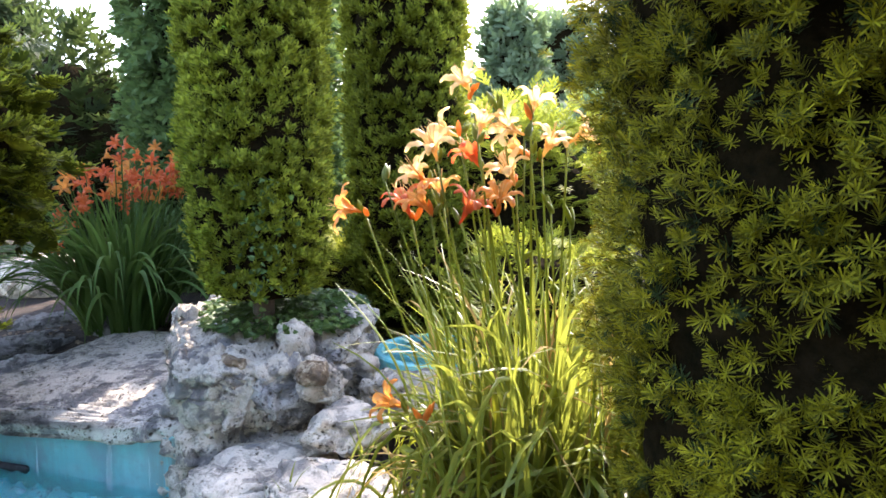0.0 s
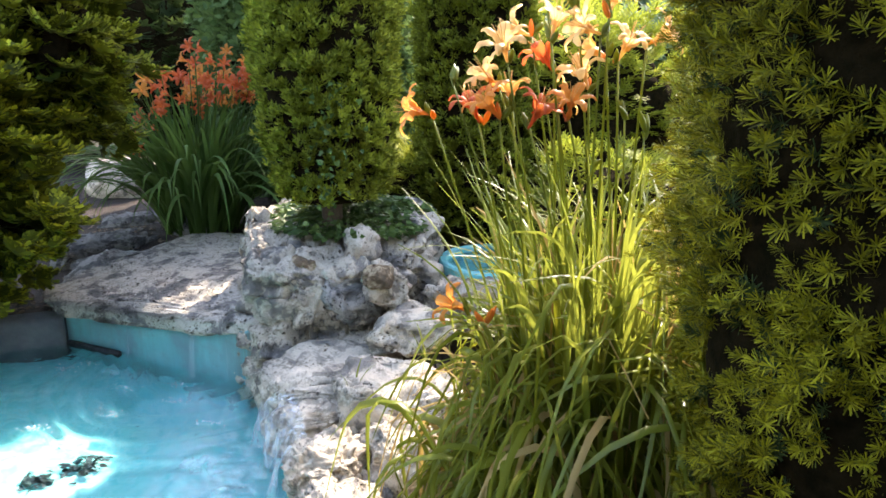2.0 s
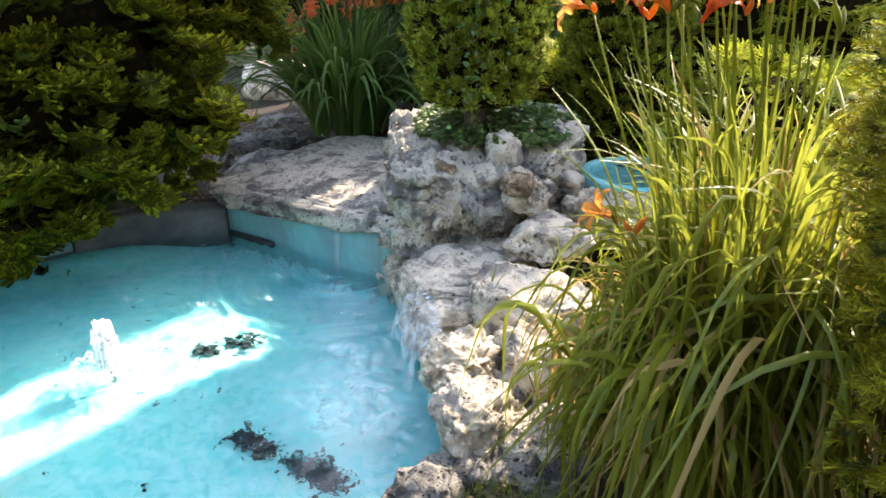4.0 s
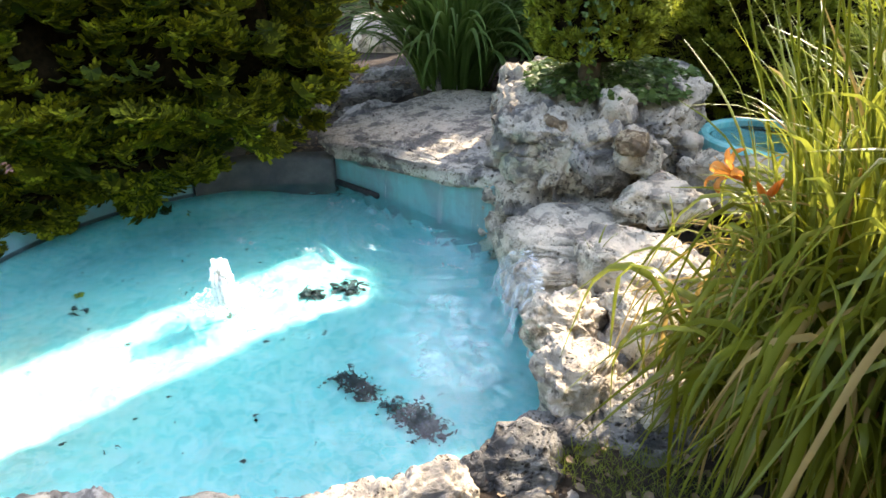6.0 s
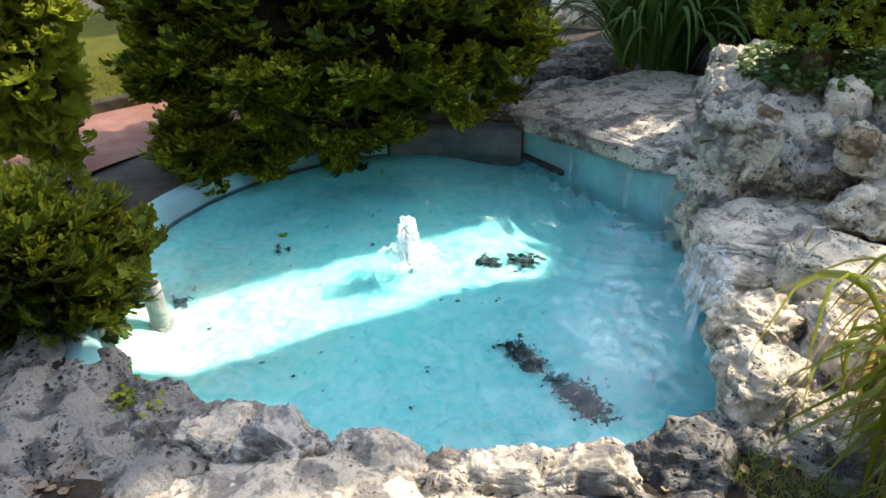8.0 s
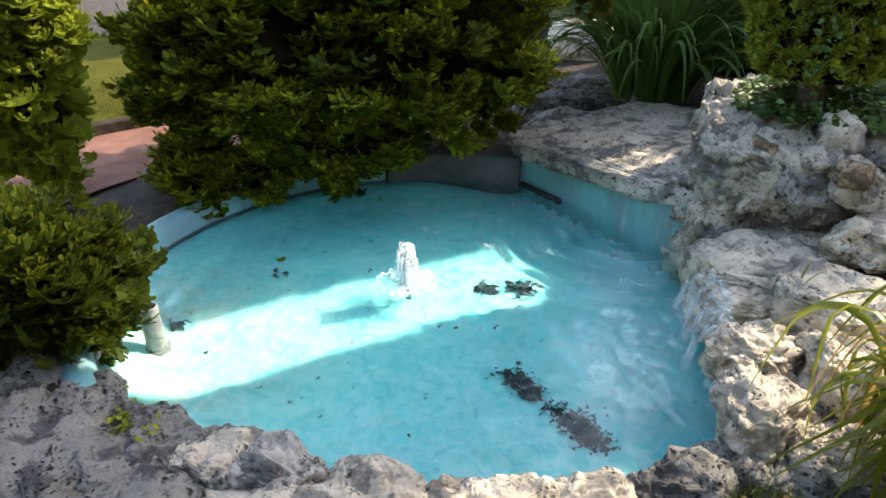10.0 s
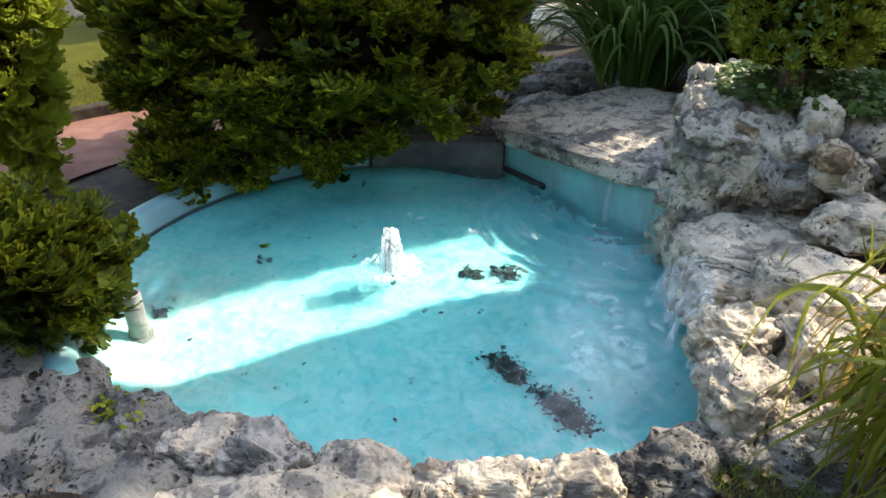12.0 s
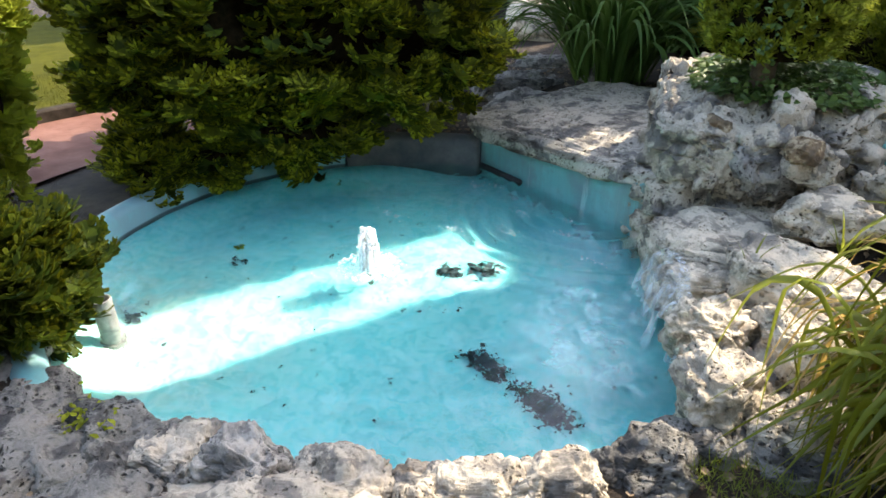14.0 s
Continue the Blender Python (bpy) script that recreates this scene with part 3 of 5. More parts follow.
def water_sheet(name, centre, radius, level, rough, n=150, sides=280):
    v, f = [(centre[0], centre[1], level)], []
    for i in range(1, n + 1):
        for k in range(sides):
            a, r = 2 * math.pi * k / sides, radius * i / n
            x, y = centre[0] + r * math.cos(a), centre[1] + r * math.sin(a)
            d1 = math.hypot(x + 1.68, y - 3.18)
            d2 = math.hypot(x + 2.21, y - 1.95)
            d3 = math.hypot(x + 0.95, y - 2.35)
            wander = 2.2 * noise.noise(Vector((x * 4, y * 4, 7)))
            w = 0.04 * math.sin(d1 * 54 + wander) * math.exp(-((d1 - 0.45) / 0.32) ** 2) * (0.55 + 0.9 * noise.noise(Vector((x * 3, y * 3, 3))))
            w += 0.003 * math.sin(d2 * 60) * math.exp(-d2 * 2.4) + 0.0025 * math.sin(d3 * 70 + wander) * math.exp(-d3 * 3.2)
            v.append((x, y, level + rough * (w + 0.0032 * noise.noise(Vector((x * 7, y * 7, 0))) + 0.0012 * noise.noise(Vector((x * 19, y * 19, 5))))))
    for k in range(sides):
        f.append((0, 1 + k, 1 + (k + 1) % sides))
    for i in range(n - 1):
        for k in range(sides):
            f.append((1 + i * sides + k, 1 + (i + 1) * sides + k, 1 + (i + 1) * sides + (k + 1) % sides, 1 + i * sides + (k + 1) % sides))
    ob = put(name, mesh_of(name, v, f, WATER, True))
    ob.visible_shadow = False
    return ob


tagged(water_sheet("water", POOL, RADIUS + 0.02, 0.0, 1.0), "clear shallow rippled water in the turquoise pool", "water", kind="structure")

# ---- stones ----
SLAB = "broad flat weathered limestone slab over the spill wall"
rock("stone_slab", (-1.88, 4.04, 0.315), (0.86, 0.76, 0.060), (3, -3, -16.5), 3, SLAB, STONE_SLAB, rough=0.20, box=0.34, cut=1.4, detail=6, pits=0.09, crag=4.0)
rock("ledge_stone", (-2.72, 4.35, 0.20), (0.42, 0.30, 0.10), (3, 0, 20), 5, "flat grey ledge stone behind the slab", STONE_GREY, detail=5)
rock("ledge_stone", (-2.62, 3.86, 0.10), (0.30, 0.22, 0.12), (0, 0, 10), 6, "dark shaded ledge stone by the pool corner", STONE_GREY, detail=5)
rock("garden_stone", (-4.15, 6.95, 0.42), (0.50, 0.34, 0.24), (0, 0, 20), 8, "pale flat-topped garden boulder on the soil", STONE_PALE, detail=5, box=0.5)
rock("ledge_stone", (-3.15, 4.75, 0.22), (0.40, 0.28, 0.12), (0, 0, 35), 7, "dark mossy ledge stone bedded in soil", STONE_DARK_SHADED, detail=5)
rock("ledge_stone", (-3.25, 5.45, 0.25), (0.32, 0.26, 0.12), (0, 0, 10), 10, "dark mossy ledge stone bedded in soil", STONE_DARK_SHADED, detail=5)
rock("garden_stone", (-2.55, 5.15, 0.38), (0.22, 0.18, 0.14), (0, 0, 40), 9, "small grey stone at the lily's foot", STONE_GREY)


def planter_wall():
    """The round raised planter: a sheer, blocky wall with an undercut foot, a sloping brow in front and a soil hollow inside."""
    c, turns, rows = Vector((-0.97, 3.73, 0.0)), 300, 96
    ob = thing("planter", c, "round raised limestone planter wall, pitted, grey and cream", "planter")
    v, f = [], []
    for k in range(turns):
        a = 2 * math.pi * k / turns
        front = smooth01(-math.sin(a) * 1.3)
        corner = math.exp(-((a - radians(246)) / 0.36) ** 2)
        undercut = front * smooth(radians(250), radians(268), a)
        rad = 0.59 + 0.125 * corner + 0.04 * noise.noise(Vector((math.cos(a) * 1.7, math.sin(a) * 1.7, 3.0)))
        brow = 0.83 - 0.15 * front + 0.03 * noise.noise(Vector((math.cos(a) * 3, math.sin(a) * 3, 8.0)))
        prof = [(rad + 0.05, -0.15), (rad + 0.03, 0.16), (rad - 0.10 * undercut, 0.29), (rad - 0.03 * undercut, 0.36), (rad + 0.02, 0.50), (rad, brow - 0.05), (rad - 0.05, brow), (0.46 - 0.05 * front, 0.6 * brow + 0.33), (0.40 - 0.07 * front, 0.825), (0.37 - 0.07 * front, 0.81), (0.34 - 0.07 * front, 0.74), (0.0, 0.76)]
        run = [0.0]
        for (r0, z0), (r1, z1) in zip(prof, prof[1:]):
            run.append(run[-1] + math.hypot(r1 - r0, z1 - z0))
        for i in range(rows + 1):
            d = run[-2] * i / rows if i < rows else run[-1]
            j = max(q for q in range(len(prof) - 1) if run[q] <= d + 1e-9)
            t = (d - run[j]) / (run[j + 1] - run[j])
            r, zz = prof[j][0] + t * (prof[j + 1][0] - prof[j][0]), prof[j][1] + t * (prof[j + 1][1] - prof[j][1])
            p = Vector((r * math.cos(a), r * math.sin(a), zz))
            nr, nz = prof[j + 1][1] - prof[j][1], prof[j][0] - prof[j + 1][0]
            nn = math.hypot(nr, nz) or 1.0
            out = Vector((math.cos(a) * nr / nn, math.sin(a) * nr / nn, nz / nn))
            w = p + Vector((fbm(p * 5, 3), fbm(p * 5 + Vector((9, 0, 0)), 3), fbm(p * 5 + Vector((0, 9, 0)), 3))) * 0.06
            near, cells = noise.voronoi(Vector((w.x, w.y, w.z * 1.25)) * 4.6)
            step = noise.cell(cells[0] * 31.7) - 0.5
            cleft = max(0.0, 1 - (near[1] - near[0]) * 6)
            bowl = max(0.0, 0.5 - noise.voronoi(w * 12)[0][0])
            sponge = max(0.0, 0.42 - abs(noise.noise(p * 34)) * 3)
            amp = 1.0 if i < rows * 0.93 else 0.2
            v.append(p + out * amp * ((0.055 if i < rows * 0.6 else 0.03) * step + 0.03 * fbm(w * 7, 4, 0.6) - 0.05 * cleft * cleft - 0.05 * bowl - 0.018 * sponge + 0.008 * noise.noise(p * 60)))
    n = rows + 1
    for k in range(turns):
        q = (k + 1) % turns
        for i in range(rows):
            f.append((k * n + i, q * n + i, q * n + i + 1, k * n + i + 1))
    put("wall", mesh_of("wall", v, f, STONE, True), ob)
    m = []
    for k in range(40):
        a = 2 * math.pi * k / 40
        m.append((0.39 * math.cos(a), 0.39 * math.sin(a), 0.775))
    put("soil", mesh_of("soil", m, [tuple(range(40))], SOIL), ob, None, "dark soil filling the planter")
    return ob


planter_wall()
FACE = "pitted limestone boulder built into the planter front"
for at, size, turn, seed, mat in (
    ((-1.03, 3.23, 0.52), (0.13, 0.12, 0.15), (0, 10, 0), 22, STONE),
    ((-0.80, 3.22, 0.50), (0.15, 0.13, 0.16), (0, 0, 30), 23, STONE_GREY),
    ((-0.77, 3.29, 0.72), (0.085, 0.08, 0.11), (0, 6, 0), 24, STONE),
    ((-0.62, 3.21, 0.54), (0.12, 0.11, 0.10), (0, 0, 10), 25, STONE),
    ((-0.32, 3.50, 0.36), (0.15, 0.10, 0.14), (0, 0, 10), 36, STONE_PALE),
    ((-0.06, 3.47, 0.36), (0.24, 0.10, 0.16), (0, 0, 6), 33, STONE_PALE),
    ((0.36, 3.46, 0.44), (0.20, 0.14, 0.21), (0, 0, -5), 34, STONE),
    ((0.78, 3.40, 0.40), (0.22, 0.15, 0.20), (0, 0, 15), 35, STONE),
):
    rock("planter_stone", at, size, turn, seed, FACE, mat, "planter stones", detail=5, rough=0.12, box=0.5)
rock("planter_stone", (-1.03, 3.17, 0.66), (0.07, 0.06, 0.045), (0, 0, 0), 31, "rust-stained ochre stone in the planter front", STONE_OCHRE, "planter stones")
rock("planter_stone", (-0.64, 3.13, 0.62), (0.085, 0.06, 0.05), (0, 0, 0), 32, "rust-stained ochre stone in the planter front", STONE_OCHRE, "planter stones")
TERR = "cream limestone boulder beside the waterfall"
for at, size, turn, seed, mat, box in (
    ((-0.84, 2.90, 0.14), (0.36, 0.34, 0.13), (0, 0, 20), 41, STONE_PALE, 0.45),
    ((-0.46, 3.06, 0.36), (0.20, 0.17, 0.11), (0, 0, 25), 42, STONE_PALE, 0.5),
    ((-0.52, 2.64, 0.22), (0.24, 0.20, 0.11), (3, 0, -10), 43, STONE_PALE, 0.5),
    ((-0.82, 2.52, 0.13), (0.17, 0.15, 0.11), (0, 0, 30), 44, STONE_PALE, 0.5),
    ((-0.66, 2.17, 0.14), (0.15, 0.16, 0.15), (0, 6, 10), 45, STONE_PALE, 0.55),
    ((-0.34, 2.26, 0.16), (0.16, 0.18, 0.13), (0, 8, 30), 46, STONE_PALE, 0.5),
    ((-0.50, 1.84, 0.10), (0.13, 0.15, 0.17), (6, 0, 20), 47, STONE, 0.55),
    ((-0.26, 1.92, 0.08), (0.14, 0.18, 0.10), (0, 0, 0), 48, STONE, 0.6),
    ((-1.14, 2.98, 0.00), (0.10, 0.09, 0.06), (0, 0, 0), 49, STONE_GREY, 0.6),
    ((-0.30, 2.58, 0.22), (0.14, 0.16, 0.10), (0, 0, 40), 50, STONE_PALE, 0.5),
    ((-0.92, 2.68, 0.06), (0.16, 0.12, 0.09), (0, 0, 50), 39, STONE_PALE, 0.55),
    ((-0.46, 2.08, 0.06), (0.16, 0.16, 0.10), (0, 0, 10), 38, STONE, 0.6),
):
    rock("cascade_stone", at, size, turn, seed, TERR, mat, "cascade stones", detail=6 if at[1] < 2.6 else 5, box=box, rough=0.13, crag=5.0)
RIM = "rough pitted limestone rim stone at the pool edge"
# Dark copies: partly dark stone, partly shade put into the colour.
for at, size, turn, seed, mat in (
    ((-0.52, 1.62, 0.10), (0.15, 0.09, 0.05), (0, 0, 25), 61, STONE_DARK_SHADED),
    ((-0.57, 1.46, 0.08), (0.17, 0.11, 0.09), (0, 0, 40), 62, STONE_DARK_SHADED),
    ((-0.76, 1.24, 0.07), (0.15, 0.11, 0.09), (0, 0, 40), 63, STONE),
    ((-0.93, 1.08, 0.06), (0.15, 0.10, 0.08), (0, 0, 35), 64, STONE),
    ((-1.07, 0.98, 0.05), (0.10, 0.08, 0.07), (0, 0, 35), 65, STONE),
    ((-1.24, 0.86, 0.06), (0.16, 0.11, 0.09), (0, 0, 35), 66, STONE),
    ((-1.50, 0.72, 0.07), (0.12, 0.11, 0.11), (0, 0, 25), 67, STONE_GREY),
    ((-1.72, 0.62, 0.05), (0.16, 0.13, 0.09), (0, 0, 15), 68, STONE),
    ((-1.98, 0.53, 0.06), (0.18, 0.13, 0.09), (0, 0, 10), 69, STONE_DARK_SHADED),
    ((-2.26, 0.46, 0.05), (0.20, 0.14, 0.09), (0, 0, 0), 70, STONE_DARK_SHADED),
    ((-2.58, 0.42, 0.06), (0.20, 0.16, 0.10), (0, 0, -15), 71, STONE_DARK_SHADED),
    ((-2.88, 0.52, 0.06), (0.20, 0.14, 0.09), (0, 0, -30), 72, STONE_DARK_SHADED),
    ((-3.02, 0.70, 0.06), (0.18, 0.15, 0.10), (0, 0, -40), 73, STONE_DARK_SHADED),
    ((-2.70, 0.50, 0.04), (0.16, 0.13, 0.08), (0, 0, 10), 74, STONE_DARK_SHADED),
):
    rock("rim_stone", at, size, turn, seed, RIM, mat, "rim stones", detail=6 if at[0] > -2.3 else 5, pits=0.09)
FLAG = "broad flat weathered stone bedded in the ground"
# The dark copies near the lily carry its shade in their colour.
for at, size, turn, seed, mat in (
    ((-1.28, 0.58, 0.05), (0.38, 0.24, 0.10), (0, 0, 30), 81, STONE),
    ((-0.66, 1.08, 0.02), (0.26, 0.16, 0.09), (0, 0, 45), 82, STONE_DARK_SHADED),
    ((-0.24, 1.76, 0.05), (0.24, 0.14, 0.08), (0, 0, 20), 83, STONE_DARK_SHADED),
    ((-1.85, 0.30, 0.02), (0.40, 0.22, 0.10), (0, 0, 5), 84, STONE_DARK_SHADED),
    ((-2.45, 0.16, 0.02), (0.40, 0.24, 0.12), (0, 0, -5), 85, STONE_DARK_SHADED),
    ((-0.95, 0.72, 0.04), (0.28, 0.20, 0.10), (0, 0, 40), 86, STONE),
    ((-2.20, 0.26, 0.07), (0.34, 0.20, 0.09), (0, 0, 12), 87, STONE_DARK_SHADED),
    ((-2.04, 0.36, 0.06), (0.20, 0.15, 0.10), (0, 0, 20), 95, STONE_DARK_SHADED),
    ((-2.05, 0.02, 0.03), (0.34, 0.22, 0.10), (0, 0, -12), 88, STONE_DARK_SHADED),
    ((-2.75, 0.20, 0.04), (0.30, 0.24, 0.10), (0, 0, 5), 89, STONE_DARK_SHADED),
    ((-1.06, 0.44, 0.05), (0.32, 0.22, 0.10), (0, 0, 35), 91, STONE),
    ((-0.68, 0.82, 0.05), (0.30, 0.22, 0.10), (0, 0, 45), 92, STONE_DARK_SHADED),
    ((-0.42, 1.24, 0.03), (0.24, 0.18, 0.08), (0, 0, 40), 93, STONE_DARK_SHADED),
    ((-1.70, 0.10, 0.01), (0.32, 0.20, 0.09), (0, 0, 15), 94, STONE_DARK_SHADED),
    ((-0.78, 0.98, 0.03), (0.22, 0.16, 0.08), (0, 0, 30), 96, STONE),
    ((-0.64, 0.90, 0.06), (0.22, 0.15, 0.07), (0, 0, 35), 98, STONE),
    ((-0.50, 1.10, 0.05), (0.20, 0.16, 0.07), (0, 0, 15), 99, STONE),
    ((-0.55, 1.02, 0.02), (0.24, 0.18, 0.08), (0, 0, 15), 97, STONE_DARK_SHADED),
    ((-1.55, 0.42, 0.03), (0.26, 0.17, 0.09), (0, 0, 25), 90, STONE),
):
    rock("flag_stone", at, size, turn, seed, FLAG, mat, "bedded stones", detail=5)

# ---- the upper basin behind the lily ----
v, f = [], []
UP, UPR = (-0.05, 3.90), 0.31
for k in range(64):
    a = 2 * math.pi * k / 64
    for r, zz in ((UPR, 0.470), (UPR, 0.52), (UPR + 0.01, 0.53), (UPR + 0.04, 0.53), (UPR + 0.05, 0.52), (UPR + 0.06, 0.2)):
        v.append((UP[0] + r * math.cos(a), UP[1] + r * math.sin(a), zz))
for k in range(64):
    for j in range(5):
        q = (k + 1) % 64
        f.append((6 * k + j, 6 * k + j + 1, 6 * q + j + 1, 6 * q + j))
f.append(tuple(6 * k for k in range(64)))
tagged(put("upper_basin", mesh_of("upper_basin", v, f, PAINT)), "small round turquoise upper basin behind the lily", "pool wall", kind="structure")
tagged(water_sheet("upper_water", UP, UPR, 0.495, 0.3, 30, 64), "clear water standing in the upper basin", "water", kind="structure")


# ---- trees and shrubs ----
def core_mesh(name, profile, turns=28, wobble=0.06, seed=1):
    """A lumpy closed body of revolution, near-black for the dense twigs and shade inside a crown: rows of radius and
    height.
    """
    v, f = [], []
    for r, zz in profile:
        for k in range(turns):
            a = 2 * math.pi * k / turns
            q = r * (1 + wobble * 2 * noise.noise(Vector((math.cos(a) * 2 + seed, math.sin(a) * 2, zz * 2.5))))
            v.append((q * math.cos(a), q * math.sin(a), zz))
    for i in range(len(profile) - 1):
        for k in range(turns):
            f.append((i * turns + k, i * turns + (k + 1) % turns, (i + 1) * turns + (k + 1) % turns, (i + 1) * turns + k))
    f += [tuple(range(turns))[::-1], tuple((len(profile) - 1) * turns + k for k in range(turns))]
    return mesh_of(name, v, f, CORE_SHADE, True)


def column_tree(name, at, radius, height, label, template, count, size, material, foot=0.12, lean=0.75, lumps=0.10, taper=0.25, cap=9.0, under=None, low=0.95, gaps=None, bare=0.0, clump=1, spread=0.02, lean_x=0.0):
    """A clipped columnar conifer: trunk, a dark core for the shade within, and needled shoots all over."""
    ob = thing(name, at, label, "tree")
    prof = lambda s: min(cap, radius * (1 - taper * s)) * (0.72 + 0.28 * min(1, s / 0.12)) * (1 - max(0.0, (s - 0.9) / 0.1) ** 2 * 0.85)
    tube("trunk", [(0, 0, -0.15), (0.01, 0, height * 0.4), (0, 0.01, height * 0.9)], [0.06, 0.05, 0.015], BARK, ob)
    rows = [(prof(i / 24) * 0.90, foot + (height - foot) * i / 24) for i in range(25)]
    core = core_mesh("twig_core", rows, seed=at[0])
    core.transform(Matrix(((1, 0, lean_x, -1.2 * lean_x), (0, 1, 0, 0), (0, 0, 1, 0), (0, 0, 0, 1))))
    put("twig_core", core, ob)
    s = np.repeat(rng.random(count // clump) ** low, clump)
    a = np.repeat(rng.random(count // clump) * 2 * math.pi, clump)
    count = len(s)
    lump = np.array([noise.noise(Vector((math.cos(t) * 3.2, math.sin(t) * 3.2, h * height * 2.8 + at[0] * 5))) for t, h in zip(a, s)])
    r = np.array([prof(q) for q in s]) * (1 + lumps * lump) - np.repeat(np.abs(rng.normal(0, 0.03, count // clump)), clump)
    p = np.stack([r * np.cos(a), r * np.sin(a), foot + (height - foot) * s], 1)
    heart = p.copy()
    if clump > 1:
        p = p + rng.normal(0, spread, (count, 3))
    axes = np.stack([np.cos(a), np.sin(a), np.full(count, lean)], 1) + rng.normal(0, 0.38, (count, 3)) + (p - heart) * (14 if clump > 1 else 0)
    p[:, 0] += lean_x * (p[:, 2] - 1.2)
    if gaps is not None:
        keep = np.array([noise.noise(Vector(q) * 9 + Vector((at[0], 2, 5))) + 0.6 * noise.noise(Vector(q) * 19) for q in p]) > gaps + bare * np.maximum(0.0, 0.48 - s) / 0.48
        p, axes, count = p[keep], axes[keep], int(keep.sum())
    vv, ff = scattered(template, p, axes, size * rng.uniform(0.7, 1.3, count))
    put("foliage", array_mesh("foliage", vv, ff, material), ob)["kind"] = "stuff"
    # Darker copy set deeper: shade between the shoots, put into colour.
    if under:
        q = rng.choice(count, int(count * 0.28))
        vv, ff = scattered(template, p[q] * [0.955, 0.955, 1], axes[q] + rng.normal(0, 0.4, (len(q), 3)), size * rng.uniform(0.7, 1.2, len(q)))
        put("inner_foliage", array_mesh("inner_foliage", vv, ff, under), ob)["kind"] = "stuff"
    return ob


def crown(ob, centre, radii, count, template, size, material, name="foliage", droop=-0.15, flat=True, hollow=0.55, seed=0.0, lumps=0.35, face=0.4, clump=1, spread=0.045, tips=None, rim=None, holes=None):
    """Sprays of leaves through the outer part of a lumpy ellipsoid."""
    d = rng.normal(size=(max(1, count // clump), 3))
    d /= np.linalg.norm(d, axis=1, keepdims=True)
    lump = np.array([noise.noise(Vector(q * 2.6) + Vector((seed, seed * 2, 0))) + 0.5 * noise.noise(Vector(q * 6.0) + Vector((seed, 0, 3))) for q in d])
    r = (hollow + (1 - hollow) * rng.random(len(d)) ** 0.6) * (1 + lumps * lump)
    p = d * r[:, None] * np.array(radii) + np.array(centre)
    if holes is not None:
        keep = np.array([noise.noise(Vector(q) * 4.6 + Vector((seed, 1, 4))) + 0.5 * noise.noise(Vector(q) * 10.0) for q in p]) > holes
        d, p = d[keep], p[keep]
    d, p = np.repeat(d, clump, 0), np.repeat(p, clump, 0)
    count = len(d)
    heart, shift = p, rng.normal(0, spread, (count, 3)) * [1, 1, 0.4] if clump > 1 else np.zeros((count, 3))
    p = heart + shift
    out = d * np.array([1, 1, 0.5]) + rng.normal(0, 0.28, (count, 3)) + shift * 9
    out[:, 2] += droop
    sizes = size * rng.uniform(0.65, 1.35, count)
    if flat:
        up = np.tile([0, 0, 1.0], (count, 1)) + d * face + rng.normal(0, 0.25, (count, 3))
        vv, ff = flat_scattered(template, p, out, up, sizes)
    else:
        vv, ff = scattered(template, p, out, sizes)
    me = put(name, array_mesh(name, vv, ff, material), ob)
    me["kind"] = "stuff"
    if tips:
        vv, ff = flat_scattered(rim, p, out, up, sizes)
        put("young_sprays", array_mesh("young_sprays", vv, ff, tips), ob)["kind"] = "stuff"
    return me


# Solid dark body standing for the shade inside a crown.
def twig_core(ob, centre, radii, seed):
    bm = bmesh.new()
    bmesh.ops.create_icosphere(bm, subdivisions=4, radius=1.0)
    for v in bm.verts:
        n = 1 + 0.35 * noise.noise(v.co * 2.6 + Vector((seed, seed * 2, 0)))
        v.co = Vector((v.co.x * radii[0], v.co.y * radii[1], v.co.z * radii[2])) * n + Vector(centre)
    part("twig_core", bm, CORE_SHADE, ob)


def limbs(ob, base, tips, r0):
    for tip in tips:
        mid = (Vector(base) + Vector(tip)) / 2 + Vector((0, 0, 0.12))
        tube("limb", [base, mid, tip], [r0, r0 * 0.6, r0 * 0.2], BARK, ob, 7)


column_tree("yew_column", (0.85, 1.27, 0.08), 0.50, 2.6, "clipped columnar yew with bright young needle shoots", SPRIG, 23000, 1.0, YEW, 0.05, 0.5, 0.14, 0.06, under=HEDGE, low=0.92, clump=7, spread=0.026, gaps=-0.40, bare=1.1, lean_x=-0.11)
column_tree("yew_column", (-0.955, 3.47, 0.74), 0.358, 3.5, "tall clipped columnar yew rising from the stone planter", SHOOT, 24000, 1.12, COLUMN, 0.22, 1.6, 0.10, 0.02, gaps=-0.55, clump=5, spread=0.010)
column_tree("yew_column", (-0.25, 4.55, 0.40), 0.36, 3.5, "tall clipped columnar yew behind the planter", SHOOT, 18000, 1.2, COLUMN, 0.15, 1.6, 0.10, -0.16, gaps=-0.55, clump=5, spread=0.012)
# Unseen tree, placed so its shadow bounds the sun stripe on the pool.
column_tree("yew_column", (-1.65, 5.65, 0.40), 0.43, 5.0, "unseen tall columnar yew added behind the planter to shade the pool", SHOOT, 8000, 1.7, COLUMN, 0.15, 1.5, 0.10, 0.05, gaps=-0.5, clump=5, spread=0.016)
column_tree("conifer", (-2.15, 7.20, 0.0), 2.02, 6.05, "tall blue-green conical conifer behind the orange lilies", TUFT, 6000, 3.6, CONIFER, 0.3, 0.3, 0.12, 0.97, 0.98)


